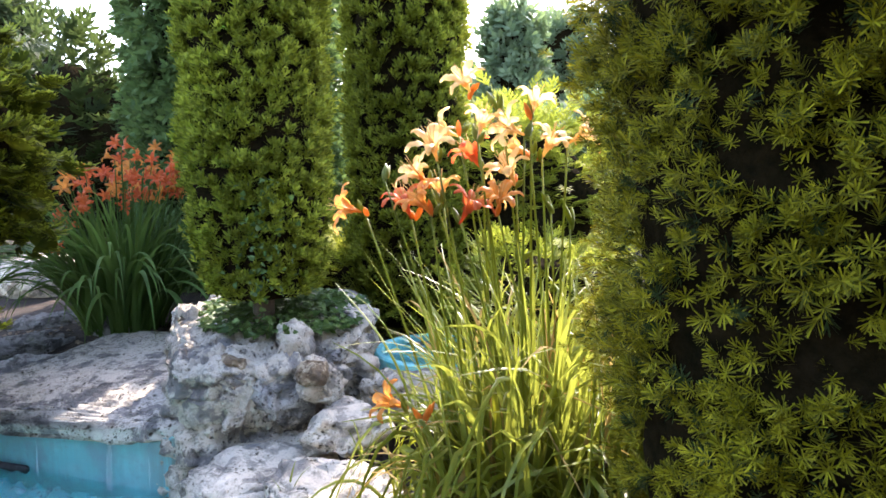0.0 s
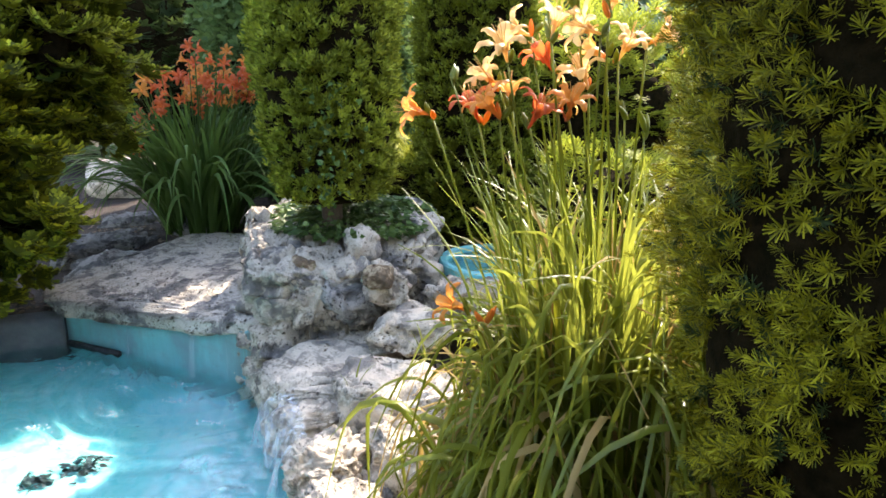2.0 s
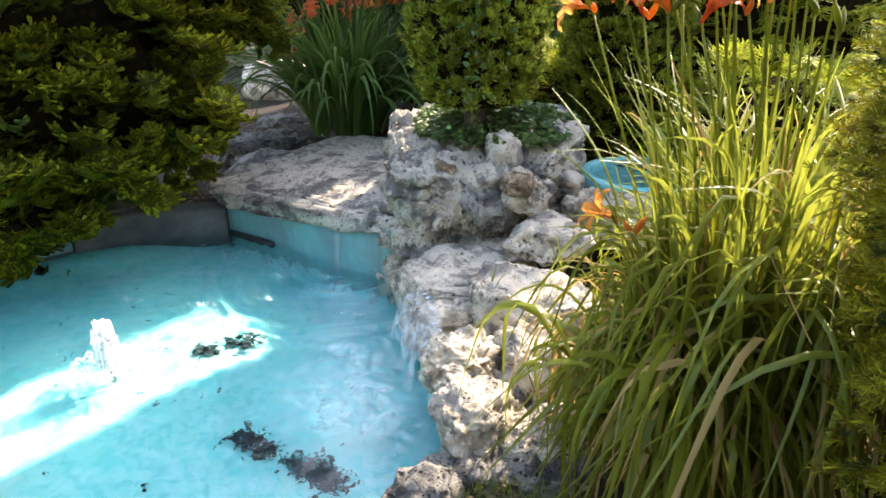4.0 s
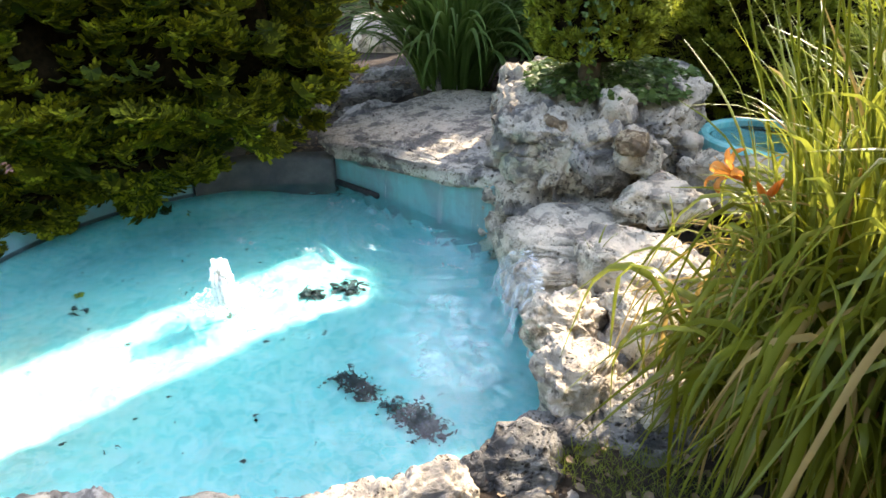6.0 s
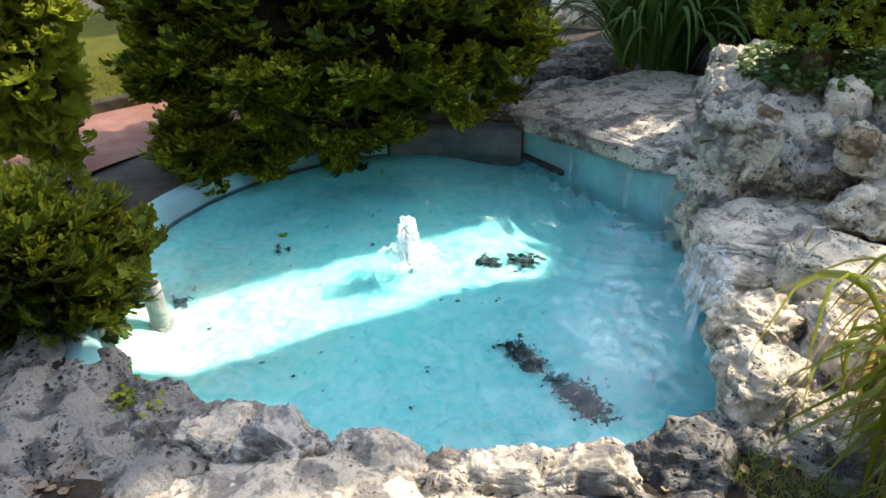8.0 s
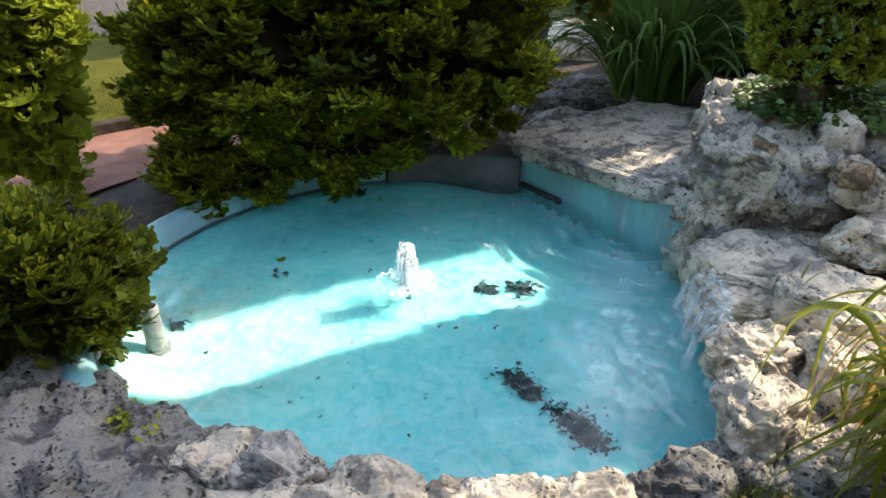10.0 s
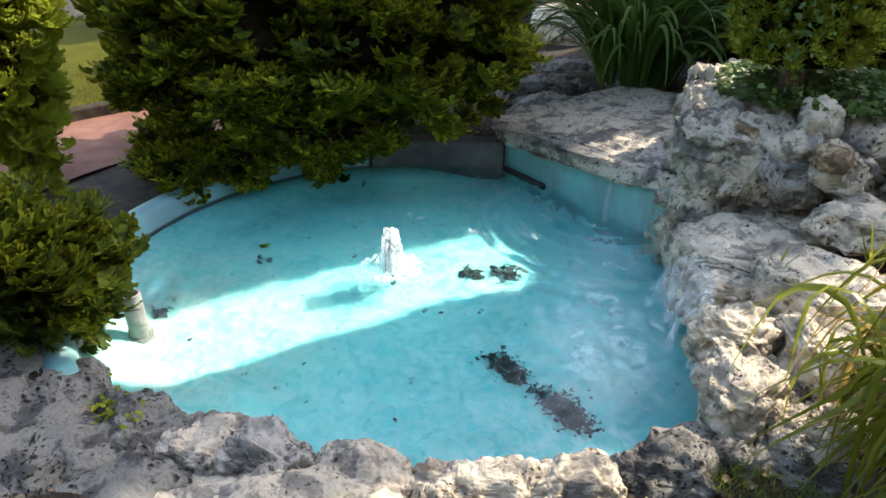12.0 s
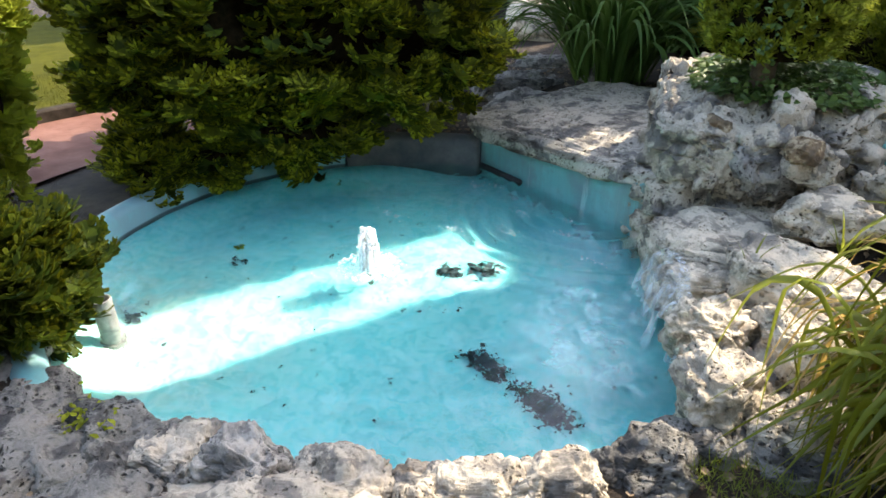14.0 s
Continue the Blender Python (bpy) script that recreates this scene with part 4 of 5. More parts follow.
def cypress():
    ob = thing("cypress", (-4.20, 2.95, 0.06), "dense dark false cypress leaning over the pool", "tree")
    b = Vector((-4.20, 2.95, 0.06))
    tube("trunk", [(0, 0, -0.1), (0.1, -0.05, 0.6), (0.15, 0.0, 1.5), (0.1, 0.05, 2.3)], [0.08, 0.07, 0.045, 0.01], BARK, ob)
    limbs(ob, (0.1, -0.05, 0.55), [(1.2, 0.1, 0.8), (0.8, -0.8, 0.75), (0.2, -1.2, 0.75), (1.1, 0.7, 1.1), (-0.5, -0.5, 1.0)], 0.035)
    blobs = (((-3.53, 3.04, 1.12), (0.96, 1.06, 0.94), 2400), ((-3.66, 2.34, 0.90), (0.50, 0.56, 0.52), 900), ((-3.85, 3.15, 1.55), (0.72, 0.72, 0.48), 400), ((-3.0, 3.85, 1.75), (0.62, 0.5, 0.72), 900), ((-3.78, 1.88, 1.02), (0.36, 0.32, 0.26), 340), ((-3.60, 2.06, 0.25), (0.18, 0.18, 0.10), 160), ((-3.92, 1.90, 0.25), (0.21, 0.20, 0.13), 220), ((-3.80, 1.72, 0.19), (0.17, 0.17, 0.09), 170), ((-3.85, 1.80, 0.74), (0.28, 0.24, 0.17), 280), ((-3.55, 2.10, 0.58), (0.24, 0.22, 0.12), 160), ((-3.34, 2.46, 0.42), (0.40, 0.32, 0.20), 380), ((-2.62, 3.66, 1.80), (0.30, 0.30, 0.42), 300), ((-2.68, 3.36, 0.82), (0.22, 0.18, 0.12), 130))
    for i, (c, r, n) in enumerate(blobs):
        # These clumps get lime rims in place of sunlight that misses them.
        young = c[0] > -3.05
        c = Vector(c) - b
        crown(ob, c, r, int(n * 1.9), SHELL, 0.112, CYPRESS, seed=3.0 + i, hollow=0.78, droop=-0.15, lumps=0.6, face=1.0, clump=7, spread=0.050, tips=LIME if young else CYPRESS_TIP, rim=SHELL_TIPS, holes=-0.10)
        # Sparse dark sprays inside, coloured for the shade between clumps.
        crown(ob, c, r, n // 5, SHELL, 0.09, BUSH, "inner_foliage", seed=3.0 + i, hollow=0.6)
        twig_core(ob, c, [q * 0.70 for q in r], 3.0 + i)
    return ob


cypress()


def shrub(name, at, radii, count, label, template, size, material, up=0.9, flat=True, seed=1.0, droop=0.1, clump=1, tips=None, rim=None, face=0.4):
    ob = thing(name, at, label, "shrub")
    c = (0, 0, radii[2] * up)
    tube("stem", [(0, 0, -0.1), (0.02, 0, radii[2] * 0.6), (0, 0.02, radii[2] * 1.2)], [0.04, 0.03, 0.01], BARK, ob)
    crown(ob, c, radii, count, template, size, material, seed=seed, flat=flat, droop=droop, clump=clump, tips=tips, rim=rim, face=face)
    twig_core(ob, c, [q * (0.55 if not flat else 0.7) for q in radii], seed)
    return ob


shrub("cypress_bush", (-2.84, 0.53, 0.03), (0.35, 0.30, 0.29), 1150, "rounded green cypress bush beside the pool edge", SHELL, 0.095, BUSH, 1.0, seed=9.0, clump=6, tips=CYPRESS, rim=SHELL_TIPS, face=1.4)
shrub("lime_bush", (-4.22, 1.10, 0.05), (0.27, 0.26, 0.88), 1400, "yellow-green cypress bush lit by the sun", SHELL, 0.11, LIME, 1.2, seed=12.0, droop=0.25, clump=6, tips=LIME, rim=SHELL_TIPS, face=0.9)
shrub("low_shrub", (0.62, 5.0, 0.40), (0.75, 0.5, 0.92), 1250, "fresh lime-green shrub glowing against the light", FAN, 0.15, LIME, 0.9, seed=15.0)
shrub("low_shrub", (0.58, 3.80, 0.35), (0.58, 0.40, 0.50), 900, "leafy green shrub filling in behind the lily", FAN, 0.11, COLUMN, 0.8, seed=19.0)
# Hidden shrub, put here to keep the sun off the slab.
shrub("low_shrub", (-1.28, 5.0, 0.40), (0.38, 0.34, 0.62), 700, "unseen green shrub added behind the yew column to shade the slab", FAN, 0.12, COLUMN, 0.95, seed=18.0)
shrub("low_shrub", (-0.35, 4.75, 0.40), (0.80, 0.45, 0.42), 1700, "low green spreading shrub behind the planter", FAN, 0.12, COLUMN, 0.8, seed=17.0)
for x, y, r, h, n, mat, seed in (
    (-7.6, 9.0, 1.5, 1.55, 1100, HEDGE, 21), (-5.4, 9.6, 1.5, 1.75, 1100, HEDGE, 22), (-3.6, 9.8, 1.2, 1.2, 800, HEDGE, 23),
    (-1.3, 9.4, 1.3, 1.3, 800, HEDGE, 24), (0.6, 10.0, 1.3, 1.05, 800, HEDGE, 25), (2.6, 10.2, 1.5, 1.3, 1100, HAZY_LEAF, 26), (-9.0, 6.5, 1.4, 1.5, 800, HEDGE, 27),
    (4.2, 7.5, 1.4, 1.3, 880, HAZY_LEAF, 28),
):
    shrub("hedge_shrub", (x, y, 0.1), (r, 0.9, h), n, "dense dark evergreen hedge shrub at the garden's back", FAN_LOW, 0.34, mat, 0.9, seed=seed)
# Hedges out of view, added to cut sky light from the near side.
for x, y, r, h, seed in ((-3.4, -3.2, 1.5, 2.1, 51), (-1.2, -4.0, 1.6, 2.5, 52), (1.3, -3.7, 1.6, 2.5, 53), (3.2, -2.2, 1.5, 2.3, 54), (3.4, 0.4, 1.3, 2.0, 55), (-5.6, -2.4, 1.3, 1.2, 56), (2.6, 3.0, 0.9, 1.0, 57)):
    shrub("hedge_shrub", (x, y, 0.1), (r, 1.0, h), 260, "unseen dark hedge shrub added to block low sky light", FAN_LOW, 0.45, HEDGE, 0.9, seed=seed)
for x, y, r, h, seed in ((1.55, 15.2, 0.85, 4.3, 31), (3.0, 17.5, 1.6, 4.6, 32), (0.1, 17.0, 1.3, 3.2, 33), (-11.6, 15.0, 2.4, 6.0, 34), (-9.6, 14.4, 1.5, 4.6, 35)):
    column_tree("far_tree", (x, y, 0), r, h * 1.15, "hazy distant garden tree against the bright sky", TUFT, 1000 if x > -2 else 1500, 7.0, HAZY_LEAF if x > -2 else HEDGE, 0.1, 0.4, 0.4, 0.6)


def ivy():
    ob = thing("ivy", (-0.97, 3.78, 0.80), "trailing ivy and ground cover at the yew's foot", "ivy", kind="stuff")
    n = 2700
    a, r = rng.random(n) * 2 * math.pi, np.sqrt(rng.random(n))
    p = np.stack([0.06 + 0.47 * r * np.cos(a), 0.46 * r * np.sin(a) - 0.01, 0.0 - 0.10 * np.maximum(0, r - 0.6) * (np.sin(a) < 0) + 0.14 * rng.random(n) * (1.15 - r)], 1)
    out = np.stack([np.cos(a), np.sin(a), np.full(n, 0.1)], 1) + rng.normal(0, 0.7, (n, 3)) * [1, 1, 0.4]
    vv, ff = flat_scattered(IVY_LEAF, p, out, np.tile([0, -0.3, 1.0], (n, 1)) + rng.normal(0, 0.35, (n, 3)), 0.043 * rng.uniform(0.6, 1.3, n))
    put("leaves", array_mesh("leaves", vv, ff, IVY), ob)
    n = 110
    h = rng.random(n) ** 1.3 * 0.75
    a = rng.normal(-1.25, 0.16, n)
    p = np.stack([0.0 + 0.40 * np.cos(a), -0.31 + 0.40 * np.sin(a), 0.02 + h], 1)
    out = np.stack([np.cos(a), np.sin(a), np.full(n, 0.5)], 1) + rng.normal(0, 0.5, (n, 3))
    vv, ff = flat_scattered(IVY_LEAF, p, out, np.stack([np.cos(a), np.sin(a), np.full(n, 0.4)], 1) + rng.normal(0, 0.3, (n, 3)), 0.030 * rng.uniform(0.6, 1.3, n))
    put("climbing_leaves", array_mesh("climbing_leaves", vv, ff, IVY), ob)


ivy()


def litter():
    """Dead leaves and twigs on the bare soil round the pool."""
    ob = thing("leaf_litter", (0, 0, 0), "scattered dry leaves and twigs on bare soil", "leaf litter", kind="stuff")
    p = []
    while len(p) < 4200:
        a, r = rng.uniform(0, 2 * math.pi), rng.uniform(RADIUS + 0.15, 4.0)
        x, y = POOL[0] + r * math.cos(a), POOL[1] + r * math.sin(a)
        if (x < -3.3 and y < 5) or y < -0.6:
            continue
        p.append((x, y, ground_height(x, y) + 0.008))
    n = len(p)
    vv, ff = flat_scattered(LEAF, np.array(p), rng.normal(size=(n, 3)) * [1, 1, 0.15], np.tile([0, 0, 1.0], (n, 1)) + rng.normal(0, 0.3, (n, 3)), rng.uniform(0.015, 0.05, n))
    put("leaves", array_mesh("leaves", vv, ff, TWIG), ob)


litter()


# ---- daylilies ----
def blade_mesh(base, heading, length, lean, bend, width, material, twist=0.0, kink=None, arch=None, sway=0.0):
    """One strap leaf, folded along its keel: it leaves the ground leaning, arches over and narrows to a tip.
    arch: where along the leaf it turns over, and over what share of it."""
    n = 16
    side = Vector((-math.sin(heading), math.cos(heading), 0))
    p, a = Vector(base), lean
    v, f = [], []
    for i in range(n + 1):
        s = i / n
        w = width * (0.55 + 0.45 * min(1, s * 4)) * (1 - s ** 2.6) + 0.0008
        heading += sway / n
        side = Vector((-math.sin(heading), math.cos(heading), 0))
        ahead = Vector((math.cos(heading) * math.sin(a), math.sin(heading) * math.sin(a), math.cos(a)))
        sd = (side + Vector((0, 0, twist * s))).normalized()
        nrm = sd.cross(ahead)
        v += [p - sd * w + nrm * w * 0.35, p, p + sd * w + nrm * w * 0.35]
        if arch:
            a = lean * (1 + 0.6 * s) + bend * smooth01((s - arch[0]) / arch[1] + 0.5)
        else:
            a += bend / n * (0.5 + 1.3 * s)
        if kink and abs(s - kink) < 0.5 / n:
            a += 0.7
            lean += 0.45
        p = p + ahead * (length / n)
    for i in range(n):
        for j in (0, 1):
            f.append((3 * i + j, 3 * i + j + 1, 3 * i + j + 4, 3 * i + j + 3))
    return mesh_of("blade", v, f, material, True)


def petal_mesh(material, length=0.094, width=0.0112, name="petal"):
    """A recurved trumpet petal with a raised midrib and a wavy edge; it grows along +z and opens towards +x."""
    n = 9
    v, f = [], []
    x, zz, a = 0.006, 0.0, 0.10
    for i in range(n + 1):
        s = i / n
        w = width * (0.30 + 1.05 * math.sin(math.pi * min(1, 0.12 + 0.88 * s) ** 1.25)) * (1 if s < 0.98 else 0.25)
        wave = 0.0022 * math.sin(s * 19)
        for j in (-1, -0.5, 0, 0.5, 1):
            v.append((x + 0.004 * j * j * math.cos(a) - wave * j * j, j * w, zz - 0.004 * j * j * math.sin(a) + wave * abs(j)))
        a += 0.26 * (0.5 + 1.1 * s * s + 0.5 * s)
        x += math.sin(a) * length / n
        zz += math.cos(a) * length / n
    for i in range(n):
        for j in range(4):
            f.append((5 * i + j, 5 * i + j + 1, 5 * i + j + 6, 5 * i + j + 5))
    return mesh_of(name, v, f, material, True)


def throat_mesh(material):
    v, f = [], []
    for i, (r, zz) in enumerate(((0.003, -0.035), (0.004, -0.02), (0.007, -0.004), (0.011, 0.012))):
        for k in range(8):
            v.append((r * math.cos(k * math.pi / 4), r * math.sin(k * math.pi / 4), zz))
    for i in range(3):
        for k in range(8):
            f.append((8 * i + k, 8 * i + (k + 1) % 8, 8 * i + 8 + (k + 1) % 8, 8 * i + 8 + k))
    return mesh_of("flower", v, f, material, True)


STAMEN = plain_material("stamen", (0.55, 0.25, 0.05), (0.7, 0.4, 0.1), 30.0, 0.6, 0.1)
PETALS = {m.name: (petal_mesh(m), petal_mesh(m, 0.090, 0.0078), throat_mesh(m)) for m in (PETAL, PETAL_PALE, PETAL_RED, PETAL_GOLD)}


def flower(parent, at, axis, material, size=1.0, stamens=True):
    wide, narrow, throat = PETALS[material.name]
    m = Matrix.LocRotScale(at, Vector(axis).to_track_quat("Z", "Y"), (size,) * 3)
    ob = put("flower", throat, parent, m)
    spin = rng.uniform(0, 6)
    for k in range(6):
        put("petal", wide if k % 2 else narrow, ob, Matrix.Rotation(spin + k * math.pi / 3, 4, "Z") @ Matrix.Rotation(rng.normal(0, 0.09), 4, "Y"))
    if stamens:
        for k in range(4):
            a = k * 1.57 + spin
            tube("stamen", [(0, 0, 0), (0.006 * math.cos(a), 0.006 * math.sin(a), 0.035), (0.016 * math.cos(a), 0.016 * math.sin(a), 0.068)], 0.0011, STAMEN, ob, 4)
    return ob


def bud(parent, at, axis, length, material):
    v, f = [], []
    n = 7
    for i in range(n + 1):
        s = i / n
        r = 0.0085 * math.sin(math.pi * (0.12 + 0.86 * s)) ** 0.9 + 0.0005
        for k in range(6):
            v.append((r * math.cos(k * math.pi / 3), r * math.sin(k * math.pi / 3), s * length))
    for i in range(n):
        for k in range(6):
            f.append((6 * i + k, 6 * i + (k + 1) % 6, 6 * i + 6 + (k + 1) % 6, 6 * i + 6 + k))
    put("bud", mesh_of("bud", v, f, material, True), parent, Matrix.LocRotScale(at, Vector(axis).to_track_quat("Z", "Y"), None))


def scape(parent, base, tip, bow, material, r=0.0045):
    base, tip = Vector(base), Vector(tip)
    mid = base.lerp(tip, 0.55) + Vector(bow)
    pts = [base * (1 - t) ** 2 + mid * 2 * t * (1 - t) + tip * t * t for t in [i / 9 for i in range(10)]]
    return tube("stalk", pts, [r * (1.15 - 0.45 * i / 9) for i in range(10)], material, parent, 6)


def near_lily():
    base = Vector((0.32, 1.93, 0.12))
    ob = thing("daylily", base, "tall backlit daylily clump with apricot-orange flowers and arching blades", "flower")
    # blossoms: place, and how open the colour is
    heads = (
        (-0.25, 1.86, 1.515, 0), (0.07, 1.92, 1.865, 1), (0.27, 1.97, 1.81, 1), (0.11, 1.88, 1.745, 1), (0.02, 1.98, 1.735, 1), (0.32, 2.03, 1.69, 1),
        (-0.02, 1.84, 1.68, 1), (0.41, 2.02, 1.72, 3), (0.20, 1.86, 1.735, 1), (0.10, 1.98, 1.655, 2), (-0.06, 1.95, 1.605, 1), (-0.05, 1.82, 1.53, 0),
        (0.00, 1.93, 1.56, 3), (0.07, 1.86, 1.51, 2), (0.13, 1.95, 1.55, 3), (0.20, 1.92, 1.61, 1), (0.16, 1.84, 1.54, 0), (-0.13, 1.76, 0.985, 0),
        (-0.10, 1.90, 1.52, 2), (0.24, 2.02, 1.68, 3),
    )
    mats = (PETAL, PETAL_PALE, PETAL_RED, PETAL_GOLD)
    for i, (x, y, zz, c) in enumerate(heads):
        tip = Vector((x, y, zz)) - base
        root = Vector((rng.uniform(-0.14, 0.2), rng.uniform(-0.14, 0.2), 0.0)) + Vector((tip.x, tip.y, 0)) * 0.25
        out = Vector((tip.x - 0.02, tip.y - 0.05, 0))
        axis = Vector((out.x * 2.0 + rng.normal(0, 0.75), max(-0.5, out.y + rng.normal(-0.1, 0.4)), 0.75 + rng.normal(0, 0.25)))
        if i == 0:
            axis = Vector((-0.95, -0.35, 0.25))
        axis.normalize()
        scape(ob, root, tip - axis * 0.035, (-0.05 * tip.x, rng.normal(0, 0.03), 0.03), BLADE)
        flower(ob, tip, axis, mats[c], rng.uniform(0.95, 1.2))
        for _ in range(2):
            bud(ob, tip - axis * 0.04 + Vector(rng.normal(0, 0.006, 3)), Vector((rng.normal(0, 0.5), rng.normal(0, 0.5), 1.0)), rng.uniform(0.03, 0.06), PETAL if rng.random() < 0.35 else BLADE)
    for x, y, zz in ((-0.16, 1.85, 1.60), (0.17, 1.90, 1.79), (0.23, 1.95, 1.35), (0.33, 2.0, 1.5), (-0.06, 1.72, 0.93), (0.38, 1.95, 1.45)):
        tip = Vector((x, y, zz)) - base
        scape(ob, (rng.uniform(-0.1, 0.15), rng.uniform(-0.1, 0.1), 0), tip, (0, 0, 0), BLADE, 0.004)
        for _ in range(3):
            bud(ob, tip + Vector(rng.normal(0, 0.008, 3)), Vector((rng.normal(0, 0.4), rng.normal(0, 0.4), 1.0)), rng.uniform(0.04, 0.075), PETAL if zz < 1 else BLADE)
    # inner leaves, upright, some of them nodding or snapped
    for i in range(430):
        a, r = rng.uniform(0, 2 * math.pi), 0.22 * math.sqrt(rng.random())
        root = (r * math.cos(a) * 1.2, r * math.sin(a), 0.0)
        head = a + rng.normal(0, 0.8) if i % 3 else rng.uniform(0, 2 * math.pi)
        kind = DRY if rng.random() < 0.05 else BLADE
        put("blade", blade_mesh(root, head, rng.uniform(0.85, 1.38), rng.uniform(0.0, 0.24), rng.uniform(0.2, 1.8), rng.uniform(0.008, 0.016), kind, rng.normal(0, 0.8), rng.uniform(0.6, 0.9) if math.cos(head) > -0.3 and rng.random() < 0.4 else None, (rng.uniform(0.62, 0.85), 0.4), rng.normal(0, 0.8)), ob)
    # leaves that lean out over the stones
    for i in range(70):
        root = (rng.uniform(-0.30, -0.08), rng.normal(0, 0.10), 0.0)
        put("blade", blade_mesh(root, math.pi + rng.normal(0, 0.7), rng.uniform(0.7, 1.08), rng.uniform(0.0, 0.14), rng.uniform(0.3, 1.9), rng.uniform(0.007, 0.014), DRY if rng.random() < 0.07 else BLADE, rng.normal(0, 0.9), rng.uniform(0.6, 0.9) if rng.random() < 0.3 else None, (rng.uniform(0.6, 0.85), 0.4), rng.normal(0, 0.9)), ob)
    # outer leaves, which rise, turn over and hang
    for i in range(310):
        head = rng.uniform(2.3, 6.6)
        r = rng.uniform(0.08, 0.26)
        root = (r * math.cos(head) * 1.15 + rng.normal(0, 0.04), r * math.sin(head) + rng.normal(0, 0.04), 0.0)
        kind = DRY if rng.random() < 0.11 else BLADE if rng.random() < 0.55 else BLADE_SHADED
        put("blade", blade_mesh(root, head + rng.normal(0, 0.5), rng.uniform(0.9, 1.60) * (1 + 0.18 * min(0.0, math.cos(head))), rng.uniform(0.02, 0.26), rng.uniform(2.1, 2.95), rng.uniform(0.006, 0.013), kind, rng.normal(0, 0.9), rng.uniform(0.3, 0.6) if rng.random() < 0.14 else None, (rng.uniform(0.40, 0.64), rng.uniform(0.2, 0.45)), rng.normal(0, 1.5)), ob)
    for i in range(200):
        head = rng.uniform(2.7, 4.5)
        root = (0.24 * math.cos(head) + rng.normal(-0.05, 0.07), 0.2 * math.sin(head) + rng.normal(-0.04, 0.05), 0.0)
        put("blade", blade_mesh(root, head + rng.normal(0, 0.75), rng.uniform(0.6, 1.15), rng.uniform(0.05, 0.4), rng.uniform(1.9, 2.95), rng.uniform(0.007, 0.016), DRY if rng.random() < 0.16 else BLADE if rng.random() < 0.5 else BLADE_SHADED, rng.normal(0, 0.9), rng.uniform(0.3, 0.7) if rng.random() < 0.15 else None, (rng.uniform(0.36, 0.60), rng.uniform(0.2, 0.45)), rng.normal(0, 1.6)), ob)
    # short leaves round the foot
    for i in range(150):
        head = rng.uniform(2.6, 6.2)
        root = (0.22 * math.cos(head) + rng.normal(0, 0.05), 0.2 * math.sin(head) + rng.normal(0, 0.05), 0.0)
        put("blade", blade_mesh(root, head, rng.uniform(0.5, 0.85), rng.uniform(0.05, 0.3), rng.uniform(1.8, 2.6), rng.uniform(0.008, 0.014), DRY if rng.random() < 0.25 else BLADE_SHADED, rng.normal(0, 0.4), None, (rng.uniform(0.4, 0.55), 0.5)), ob)
    # spent stalks, broken over among the leaves
    for i in range(22):
        a = rng.uniform(-1.9, 1.9)
        x, y, h = rng.normal(0, 0.12), rng.normal(0, 0.10), rng.uniform(0.55, 1.1)
        fall = rng.uniform(0.15, 0.4)
        knee = (x + 0.15 * math.cos(a), y + 0.15 * math.sin(a), h)
        tube("spent_stalk", [(x * 0.6, y * 0.6, 0), ((x + knee[0]) / 2, (y + knee[1]) / 2, h * 0.6), knee, (knee[0] + fall * math.cos(a), knee[1] + fall * math.sin(a), h + rng.uniform(-0.15, 0.12))], [0.004, 0.0035, 0.003, 0.002], DRY if i % 3 else BLADE, ob, 5)
    return ob


near_lily()


def far_lily():
    base = Vector((-2.52, 5.15, 0.34))
    ob = thing("daylily", base, "shaded daylily clump with massed red-orange flowers", "flower")
    for i in range(260):
        a, r = rng.uniform(0, 2 * math.pi), 0.30 * math.sqrt(rng.random())
        tall = rng.random()
        put("blade", blade_mesh((r * math.cos(a), r * math.sin(a), 0), a + rng.normal(0, 0.6), rng.uniform(1.05, 1.6), rng.uniform(0.02, 0.45), rng.uniform(1.3, 2.4) + 0.6 * (1 - tall), rng.uniform(0.013, 0.022), BLADE_DARK, rng.normal(0, 0.4)), ob)
    for i in range(130):
        a, r = rng.uniform(0, 2 * math.pi), 0.26 * math.sqrt(rng.random())
        put("blade", blade_mesh((r * math.cos(a), r * math.sin(a), 0), a + rng.normal(0, 0.8), rng.uniform(0.95, 1.3), rng.uniform(0.0, 0.2), rng.uniform(0.3, 1.1), rng.uniform(0.012, 0.020), BLADE_DARK, rng.normal(0, 0.5)), ob)
    for i in range(84):
        x, y = rng.normal(0.12, 0.32), rng.normal(0, 0.2)
        zz = 0.90 + 0.34 * rng.random() + 0.28 * math.exp(-((x - 0.2) ** 2) / 0.05) * rng.random()
        if i < 7:
            x, zz = rng.uniform(-0.65, -0.35), rng.uniform(0.60, 1.05)
        tip = Vector((x, y, zz))
        axis = Vector((rng.normal(0, 0.6), rng.normal(-0.5, 0.5), 0.5)).normalized()
        scape(ob, (x * 0.4, y * 0.4, 0), tip - axis * 0.03, (0, 0, 0.05), BLADE_DARK, 0.005)
        flower(ob, tip, axis, PETAL_RED if rng.random() < 0.7 else PETAL, rng.uniform(0.9, 1.2), False)
    return ob


far_lily()


